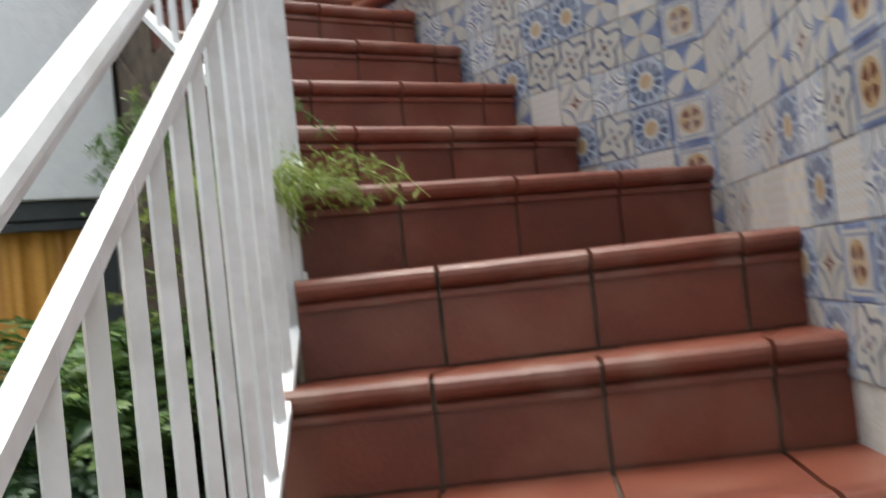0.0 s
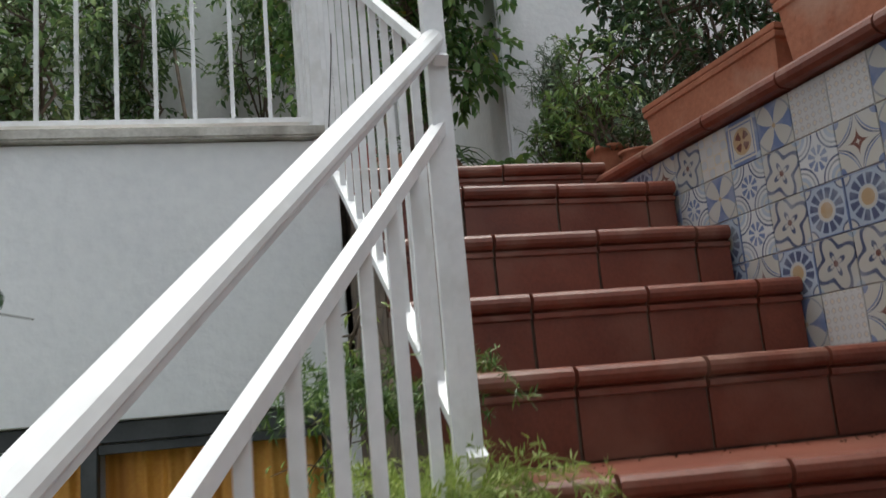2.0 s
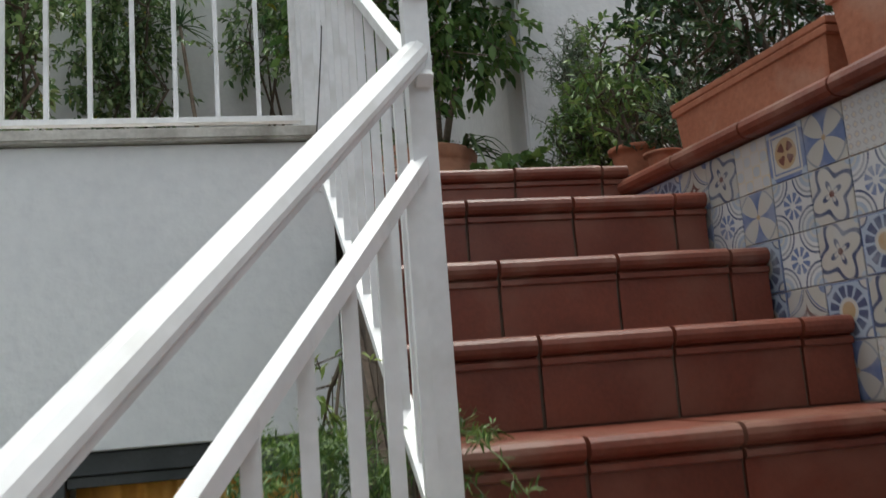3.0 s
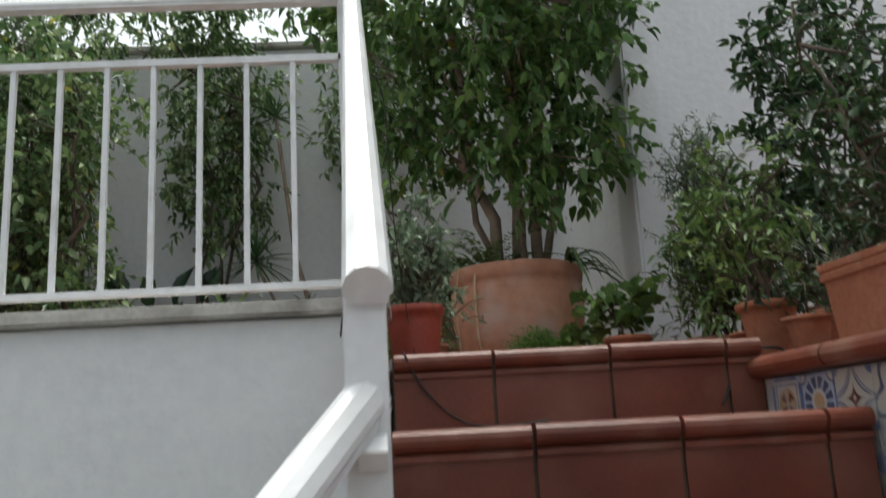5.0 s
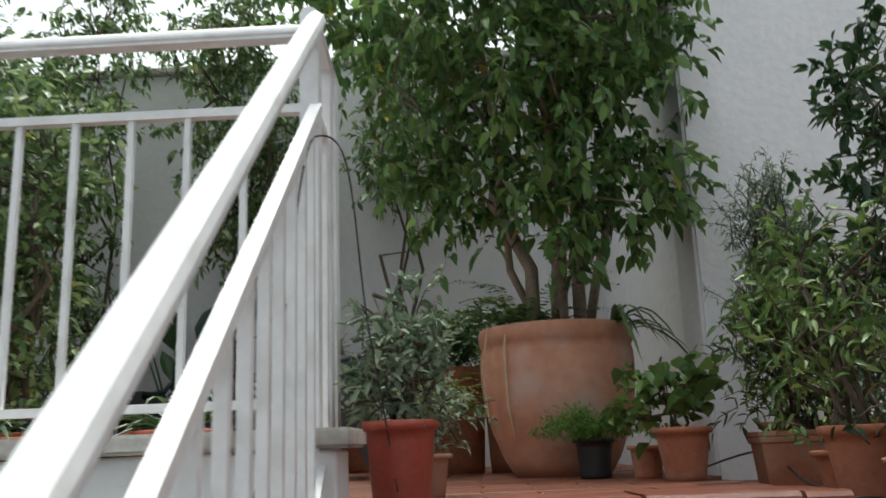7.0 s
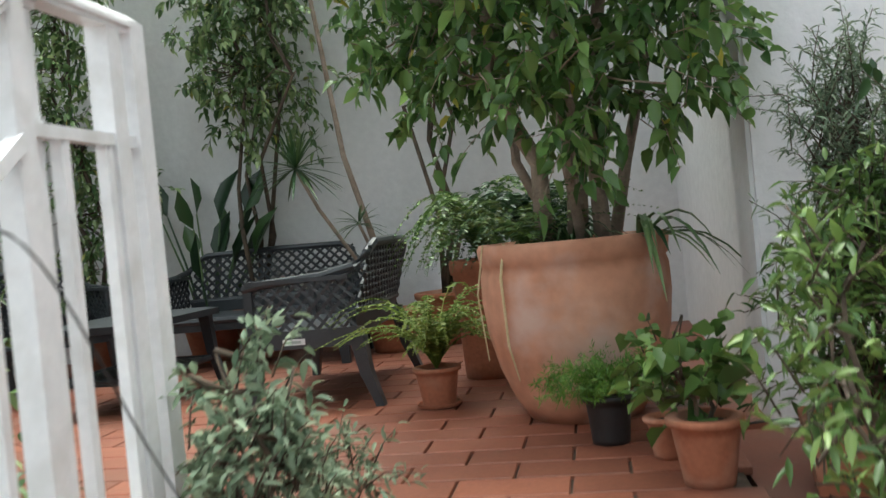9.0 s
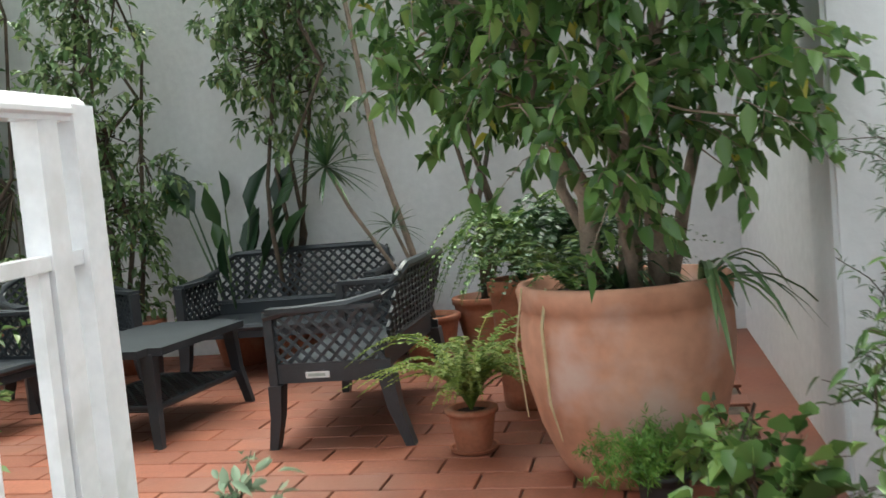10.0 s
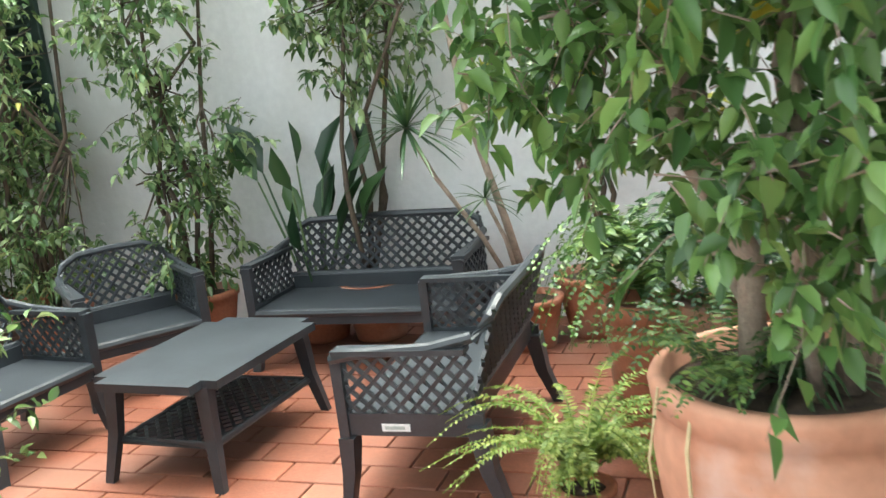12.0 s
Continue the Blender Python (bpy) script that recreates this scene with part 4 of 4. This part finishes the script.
# geranium and the row of pots by the pilaster
ge = leafy("potted_geranium", "geranium with round yellow-green leaves in a clay pot", "plant", (1.965, 4.44, FLOOR_Z - 0.002), [((0, 0, 0.23), (0.13, 0.11, 0.08), 30)],
           [((0, 0, 0.12), (0.05, 0.0, 0.3), 0.006, 0.004), ((0, 0, 0.12), (-0.07, 0.02, 0.28), 0.006, 0.004)], 4, 0.07, 0.055, 0.062, L_LIGHT, M_TWIG, 102, hang=0.1, lift=0.7)
pot_part(ge, 0.075, 0.055, 0.15, M_POT)
p3 = leafy("potted_herb", "small leafy herb in a clay pot", "plant", (1.90, 4.66, FLOOR_Z), [((0, 0, 0.22), (0.08, 0.08, 0.08), 14)], [], 6, 0.06, 0.04, 0.03, L_LIGHT, M_TWIG, 103, lift=0.5)
pot_part(p3, 0.05, 0.04, 0.10, M_POT)


def trough_shrub(name, label, pos, rz, size, blobs, leaf, per, spread, L, W, seed, hang=0.0, lift=0.5, round_pot=None, stems=True, cat="shrub"):
    rs = np.random.RandomState(seed)
    st = []
    if stems:
        for k in range(9):
            c, r, n = blobs[k % len(blobs)]
            st.append(((rs.uniform(-.06, .06), rs.uniform(-.03, .03), 0.12), tuple(np.array(c) + rs.normal(size=3) * np.array(r) * 0.4), 0.007, 0.003))
    e = leafy(name, label, cat, pos, blobs, st, per, spread, L, W, leaf, M_TWIG, seed, hang=hang, lift=lift, group="pots on the raised bed")
    e.rotation_euler = (0, 0, rz)
    if round_pot:
        pot_part(e, *round_pot, M_POT)
    else:
        trough_part(e, *size, M_POT)
    return e


TZ = 2.407
trough_shrub("planted_trough", "dense dark leafy shrub in a terracotta trough on the coping", (2.225, 2.98, TZ), radians(-83), (0.62, 0.17, 0.175), [((-0.12, 0.02, 0.36), (0.26, 0.17, 0.2), 120), ((0.2, 0.02, 0.30), (0.16, 0.13, 0.13), 45), ((-0.2, 0.1, 0.65), (0.2, 0.2, 0.25), 70)], L_DARK, 9, 0.11, 0.036, 0.016, 110)
trough_shrub("planted_trough", "terracotta trough with trailing green plant on the coping", (2.275, 2.28, TZ), radians(-83), (0.66, 0.2, 0.21), [((0.0, 0.08, 0.36), (0.24, 0.1, 0.14), 50)], L_DARK, 9, 0.11, 0.036, 0.016, 111)
trough_shrub("potted_shrub", "pale leafy shrub with bare stems in a clay pot", (2.125, 3.62, TZ), 0, None, [((-0.02, 0.0, 0.42), (0.15, 0.15, 0.15), 40), ((0.0, 0.05, 0.3), (0.13, 0.12, 0.12), 26)], L_LIGHT, 8, 0.09, 0.040, 0.014, 112, round_pot=(0.07, 0.05, 0.15))
trough_shrub("potted_citrus", "tall dark glossy citrus bush in a terracotta pot", (2.60, 4.12, TZ), 0, None, [((0.0, 0.0, 0.62), (0.26, 0.26, 0.28), 120), ((0.02, 0.05, 1.05), (0.23, 0.24, 0.28), 95), ((-0.08, -0.03, 0.36), (0.22, 0.2, 0.16), 60)], L_DARK, 9, 0.13, 0.055, 0.026, 113, hang=-0.1, round_pot=(0.13, 0.09, 0.2))
trough_shrub("planted_trough", "willowy leaved shrub in a weathered terracotta trough", (2.38, 4.44, TZ), radians(-8), (0.42, 0.2, 0.15), [((-0.02, -0.02, 0.50), (0.17, 0.16, 0.18), 120), ((0.1, 0.0, 0.32), (0.2, 0.15, 0.15), 60), ((-0.13, -0.06, 0.34), (0.15, 0.14, 0.16), 80)], L_LIGHT, 8, 0.11, 0.048, 0.014, 114, lift=0.4)
trough_shrub("potted_rosemary", "upright feathery rosemary in a clay pot", (2.37, 4.68, TZ), 0, None, [((0.0, 0.0, 0.72), (0.12, 0.12, 0.22), 110), ((0.0, 0.0, 0.48), (0.15, 0.14, 0.2), 80)], L_GREY, 30, 0.15, 0.032, 0.006, 115, lift=1.6, round_pot=(0.1, 0.075, 0.18))
trough_shrub("potted_lavender", "silvery lavender in a clay pot", (2.42, 3.85, TZ), 0, None, [((0.0, 0.0, 0.30), (0.15, 0.15, 0.15), 60)], L_GREY, 22, 0.13, 0.028, 0.004, 116, lift=1.2, round_pot=(0.09, 0.07, 0.15))
trough_shrub("potted_shrub", "bright green leafy shrub in a clay pot", (2.50, 4.58, TZ), 0, None, [((0.0, 0.0, 0.55), (0.17, 0.16, 0.16), 70)], L_LIGHT, 10, 0.10, 0.040, 0.018, 117, lift=0.9, round_pot=(0.09, 0.07, 0.18))
for k, (x, y, r, h) in enumerate(((2.15, 3.46, 0.05, 0.09), (2.17, 3.83, 0.06, 0.10))):
    p = trough_shrub("potted_herb", "small trailing herb in a clay pot", (x, y, TZ), 0, None, [((0, 0, h + 0.05), (0.08, 0.08, 0.06), 18)], L_LIGHT if k % 2 else L_DARK, 6, 0.07, 0.030, 0.013, 120 + k, hang=-0.2, round_pot=(r, r * 0.75, h), stems=False, cat="plant")

# ferns and greenery in the garden below the stairs
for k, (x, y, z, n, ln) in enumerate(((0.72, 2.55, 0.85, 30, 0.55), (0.95, 2.95, 1.05, 30, 0.5), (0.40, 2.75, 0.8, 28, 0.6), (0.62, 2.10, 0.6, 28, 0.55), (0.10, 2.4, 0.6, 28, 0.65), (0.90, 2.40, 1.02, 26, 0.42), (-0.3, 2.9, 0.6, 24, 0.7), (0.98, 2.65, 1.15, 22, 0.36), (0.25, 1.95, 0.3, 26, 0.6), (0.80, 2.85, 1.0, 28, 0.5), (0.55, 2.95, 0.9, 26, 0.5))):
    fern("garden_fern", "lush green fern growing below the stairs", (x, y, 0.0), n, ln, 1.0, 0.07, 0.016, 30, L_FERN if k % 3 else L_DFERN, 130 + k, "ferns below the stairs", sag=0.85, origin=(0, 0, z))
for k, (x, y, h) in enumerate(((0.92, 2.75, 1.25), (0.4, 2.5, 0.95), (0.78, 2.3, 1.05), (-0.2, 2.6, 0.8), (0.65, 2.95, 1.1), (0.95, 3.15, 1.35))):
    leafy("garden_shrub", "dense dark green undergrowth below the stairs", "shrub", (x, y, 0.0), [((0, 0, h * 0.5), (0.24, 0.24, h * 0.5), 130)], [((0, 0, 0), (0, 0, h * 0.8), 0.01, 0.005)], 9, 0.14, 0.06, 0.035, L_DARK, M_TWIG, 150 + k, group="undergrowth below the stairs")
leafy("garden_vine", "pale climbing vine between the stair railings", "vine", (1.06, 2.72, 0.0), [((0.0, 0.0, 1.55), (0.07, 0.28, 0.4), 40)], [((0, 0, 0), (0.02, -0.1, 1.9), 0.006, 0.003), ((0, 0.1, 0), (0.0, 0.2, 1.8), 0.006, 0.003)], 9, 0.13, 0.030, 0.010, L_LIME, M_TWIG, 160)
leafy("overhanging_twig", "thin leafy twig hanging in front of the wall", "branch", (0.30, 2.25, 0.0), [((0.14, 0.0, 1.93), (0.05, 0.03, 0.03), 5), ((-0.15, 0.0, 1.98), (0.1, 0.03, 0.04), 9)], [((-0.9, 0.1, 0.0), (-0.25, 0.05, 1.98), 0.008, 0.004), ((-0.25, 0.05, 1.98), (0.24, 0.0, 1.88), 0.003, 0.001)], 4, 0.05, 0.028, 0.016, L_DARK, M_TWIG, 161)


# ---- resin furniture ----
def lattice(p00, p10, p01, p11, nu, nv, bar=0.010, thick=0.010, bulge=None):
    """Diagonal lattice over a bilinear patch, framed; returns mesh data."""
    c = [Vector(q) for q in (p00, p10, p01, p11)]

    def at(u, v):
        q = c[0].lerp(c[1], u).lerp(c[2].lerp(c[3], u), v)
        return q + (bulge(u, v) if bulge else Vector((0, 0, 0)))
    parts = []
    lines = []
    for k in range(-nv, nu + 1):
        for sg in (1, -1):
            pts = []
            for s in np.linspace(0, nv, nv * 2 + 1):
                u = (k + s) / nu if sg > 0 else (k + nv - s) / nu
                if -1e-6 <= u <= 1 + 1e-6:
                    pts.append(at(u, s / nv))
            if len(pts) > 1:
                lines.append(pts)
    for pts in lines:
        parts.append(tube_geo(pts, [bar] * len(pts), 4))
    return parts


def rounded_bar(pts, w):
    return tube_geo(pts, [w] * len(pts), 8)


def leg_geo(top, foot, w0, w1):
    """Channel-shaped leg, wide at the top, curving to the foot."""
    t, f = Vector(top), Vector(foot)
    m = t.lerp(f, 0.5) + Vector((-(f.x - t.x) * 0.2, -(f.y - t.y) * 0.2, 0))
    vs, fs = [], []
    for p, w in ((t, w0), (m, (w0 + w1) / 2), (f, w1)):
        vs += [p + Vector((a * w, b * w * 0.75, 0)) for a, b in ((-1, -1), (1, -1), (1, 1), (-1, 1))]
    for i in range(2):
        for k in range(4):
            fs.append((4 * i + k, 4 * i + 4 + k, 4 * i + 4 + (k + 1) % 4, 4 * i + (k + 1) % 4))
    fs += [(0, 1, 2, 3), (11, 10, 9, 8)]
    return vs, fs


def resin_seat(name, label, width, loc, rz, group, tag=False, d=0.21):
    """Moulded armchair or settee: seat, lattice back and arms, four legs. It faces its own -y."""
    e = empty(name, loc, label, "chair" if width < 0.7 else "settee", group)
    e.rotation_euler = (0, 0, rz)
    w, sh, ah, bh = width / 2, 0.285, 0.485, 0.60
    # seat slab with rounded front and a slot row
    bm_parts = [quad_prism([(-w + 0.02, -d), (w - 0.02, -d), (w - 0.02, d - 0.04), (-w + 0.02, d - 0.04)], sh - 0.03, sh), rounded_bar([(-w + 0.02, -d, sh - 0.018), (w - 0.02, -d, sh - 0.018)], 0.018),
                quad_prism([(-w + 0.02, -d - 0.005), (w - 0.02, -d - 0.005), (w - 0.02, -d + 0.012), (-w + 0.02, -d + 0.012)], sh - 0.07, sh - 0.01)]
    mesh_ob("seat", *join_geo(bm_parts), M_RESIN, e)
    back = [rounded_bar([(-w, d - 0.01, ah + 0.02), (-w + 0.03, d + 0.035, bh - 0.04), (-w + 0.10, d + 0.05, bh - 0.005), (0, d + 0.06, bh), (w - 0.10, d + 0.05, bh - 0.005), (w - 0.03, d + 0.035, bh - 0.04), (w, d - 0.01, ah + 0.02)], 0.017),
            rounded_bar([(-w + 0.01, d - 0.025, sh + 0.06), (0, d - 0.02, sh + 0.06), (w - 0.01, d - 0.025, sh + 0.06)], 0.016),
            quad_prism([(-w + 0.02, d - 0.05), (w - 0.02, d - 0.05), (w - 0.02, d - 0.025), (-w + 0.02, d - 0.025)], sh - 0.03, sh + 0.06)]
    back += lattice((-w + 0.015, d - 0.02, sh + 0.06), (w - 0.015, d - 0.02, sh + 0.06), (-w + 0.03, d + 0.05, bh - 0.012), (w - 0.03, d + 0.05, bh - 0.012), max(6, round(width / 0.058)), 5, 0.0085)
    mesh_ob("backrest", *join_geo(back), M_RESIN, e)
    for s in (-1, 1):
        arm = [rounded_bar([(s * w, d - 0.01, ah + 0.03), (s * (w + 0.012), 0.08, ah + 0.005), (s * (w + 0.015), -d + 0.06, ah - 0.01), (s * (w + 0.012), -d - 0.01, ah - 0.025)], 0.016),
               quad_prism(sorted([(s * w - 0.028, -d + 0.0), (s * w + 0.03, -d + 0.0)]) + sorted([(s * w + 0.03, d - 0.03), (s * w - 0.028, d - 0.03)], reverse=True), ah - 0.012, ah + 0.004),
               leg_geo((s * w, -d + 0.005, ah - 0.01), (s * w, -d + 0.005, sh - 0.06), 0.022, 0.020),
               quad_prism(sorted([(s * w - 0.010, -d), (s * w + 0.010, -d)]) + sorted([(s * w + 0.010, d), (s * w - 0.010, d)], reverse=True), sh - 0.055, sh + 0.012)]
        arm += lattice((s * w, -d + 0.01, sh + 0.01), (s * w, d - 0.02, sh + 0.01), (s * w, -d + 0.01, ah - 0.01), (s * w, d - 0.02, ah + 0.02), 8, 4, 0.0080)
        mesh_ob("armrest", *join_geo(arm), M_RESIN, e)
        mesh_ob("leg", *leg_geo((s * (w - 0.005), -d + 0.01, sh - 0.06), (s * (w + 0.01), -d - 0.015, 0.0), 0.032, 0.020), M_RESIN, e)
        mesh_ob("leg", *leg_geo((s * (w - 0.005), d - 0.02, sh - 0.02), (s * (w + 0.01), d + 0.05, 0.0), 0.036, 0.021), M_RESIN, e)
    if tag:
        box("maker_label", (w + 0.0105, -0.09, sh - 0.040), (w + 0.0125, -0.005, sh - 0.018), M_WHITE, 0, e)
        box("label_print", (w + 0.013, -0.08, sh - 0.034), (w + 0.0135, -0.02, sh - 0.024), M_GREY, 0, e)
    return e


FZ = FLOOR_Z - 0.006
resin_seat("settee", "charcoal resin settee with lattice back and arms", 0.80, (0.685, 5.91, FZ), radians(-90 + 2), "charcoal resin garden set", tag=True)
resin_seat("settee", "charcoal resin settee with lattice back by the wall", 0.98, (0.0, 6.83, FZ), radians(1), "charcoal resin garden set")
resin_seat("armchair", "charcoal resin armchair with lattice back", 0.48, (-1.03, 5.74, FZ), radians(84), "charcoal resin garden set")
resin_seat("armchair", "charcoal resin armchair with lattice back near the trees", 0.50, (-0.99, 6.45, FZ), radians(52), "charcoal resin garden set")

tb = empty("coffee_table", (-0.195, 5.87, FZ), "low charcoal resin coffee table with lattice shelf", "table", "charcoal resin garden set")
tb.rotation_euler = (0, 0, radians(-3))
bm = bmesh.new()
bmesh.ops.create_cube(bm, size=1.0)
for v in bm.verts:
    v.co = Vector((v.co.x * 0.50, v.co.y * 0.72, v.co.z * 0.028))
bmesh.ops.bevel(bm, geom=[e_ for e_ in bm.edges if abs(e_.verts[0].co.z - e_.verts[1].co.z) > 0.01], offset=0.06, segments=6, affect="EDGES")
me = bpy.data.meshes.new("top")
bm.to_mesh(me)
bm.free()
me.materials.append(M_RESIN)
top = new("top", me)
top.location, top.parent = (0, 0, 0.352), tb
for sx in (-1, 1):
    for sy in (-1, 1):
        mesh_ob("leg", *leg_geo((sx * 0.185, sy * 0.285, 0.342), (sx * 0.225, sy * 0.335, 0.0), 0.026, 0.017), M_RESIN, tb)
mesh_ob("shelf", *join_geo(lattice((-0.19, -0.29, 0.14), (0.19, -0.29, 0.14), (-0.19, 0.29, 0.14), (0.19, 0.29, 0.14), 7, 10, 0.008) +
                           [rounded_bar([(-0.19, -0.29, 0.14), (0.19, -0.29, 0.14), (0.19, 0.29, 0.14), (-0.19, 0.29, 0.14), (-0.19, -0.29, 0.14)], 0.014)]), M_RESIN, tb)

# ---- shutter, cables ----
sh = tagged(new("window_2"), "dark green louvred shutter in the back wall", "window", kind="structure")
box("frame", (-2.75, 7.36, 3.55), (-2.05, 7.398, 4.35), M_SHUT, 0.004, sh)
for k in range(14):
    b_ = box("slat", (-2.70, 7.33, 3.60 + k * 0.05), (-2.10, 7.358, 3.612 + k * 0.05), M_SHUT, 0, sh)
    b_.rotation_euler = (radians(35), 0, 0)


def cable(label, pts, r=0.0025):
    vs, fs = tube_geo(pts, [r] * len(pts), 5)
    return tagged(mesh_ob("cable", vs, fs, M_WIRE, smooth=True), label, "cable")


def smooth_pts(ctrl, n=6):
    out = []
    c = [Vector(p) for p in ctrl]
    for i in range(len(c) - 1):
        a, b, d, f = c[max(i - 1, 0)], c[i], c[i + 1], c[min(i + 2, len(c) - 1)]
        for k in range(n):
            t = k / n
            out.append(0.5 * ((2 * b) + (d - a) * t + (2 * a - 5 * b + 4 * d - f) * t * t + (3 * b - a - 3 * d + f) * t ** 3))
    return out + [c[-1]]


cable("thin black wire looped over the upper railing", smooth_pts([(1.08, 3.05, 2.45), (1.11, 3.12, 2.75), (1.115, 3.22, 2.99), (1.13, 3.28, 3.075), (1.17, 3.34, 3.04), (1.18, 3.5, 2.8), (1.2, 3.62, 2.6), (1.22, 3.64, 2.46)]), 0.0018)
cable("black hose trailing across the top step", smooth_pts([(1.19, 3.40, 2.455), (1.24, 3.415, 2.36), (1.34, 3.40, 2.285), (1.5, 3.36, 2.285)]), 0.003)
cable("black hose running among the pots", smooth_pts([(1.9, 3.40, 2.30), (2.0, 3.47, 2.42), (2.12, 3.55, 2.425), (2.2, 4.15, 2.425), (2.24, 4.62, 2.5), (2.1, 4.9, 2.44)]), 0.0035)
rs = np.random.RandomState(9)
lv = leaves_ob("crumbs", np.column_stack([rs.uniform(1.2, 2.05, 60), rs.uniform(2.2, 2.36, 60), np.full(60, 1.579)]), rnd_dirs(rs, 60) * np.array([1, 1, 0.05]), 0.008, 0.005, M_SOIL, None, 4)
tagged(lv, "dark crumbs of soil scattered on a stair tread", "debris", kind="stuff")

# ---- terrace paving ----
PA, PB = 0.275, 0.135
me = box_data((PA - 0.007, PB - 0.007, 0.02), 0.0025)
me.materials.append(M_FLOOR)
rest = []
count = 0
row = 0
y = 3.66
while y < 7.36:
    x = -2.6 + (PA / 2 if row % 2 else 0)
    while x < 2.0:
        near = -0.95 < x and 3.9 < y < 6.6
        if near and count < 299:
            o = new("paver", me)
            o.location = (x, y, FLOOR_Z - 0.0105 + rj.uniform(-0.0008, 0.0008))
            o.parent = terrace
            o.matrix_parent_inverse = Matrix.Translation(-terrace.location)
            count += 1
        else:
            rest.append(quad_prism([(x - PA / 2 + .0035, y - PB / 2 + .0035), (x + PA / 2 - .0035, y - PB / 2 + .0035), (x + PA / 2 - .0035, y + PB / 2 - .0035), (x - PA / 2 + .0035, y + PB / 2 - .0035)], FLOOR_Z - 0.02, FLOOR_Z - 0.0006))
        x += PA
    y += PB
    row += 1
vs, fs = join_geo(rest)
pv = mesh_ob("paving", vs, fs, M_FLOOR, terrace)
pv.matrix_parent_inverse = Matrix.Translation(-terrace.location)
tagged(pv, kind="stuff")
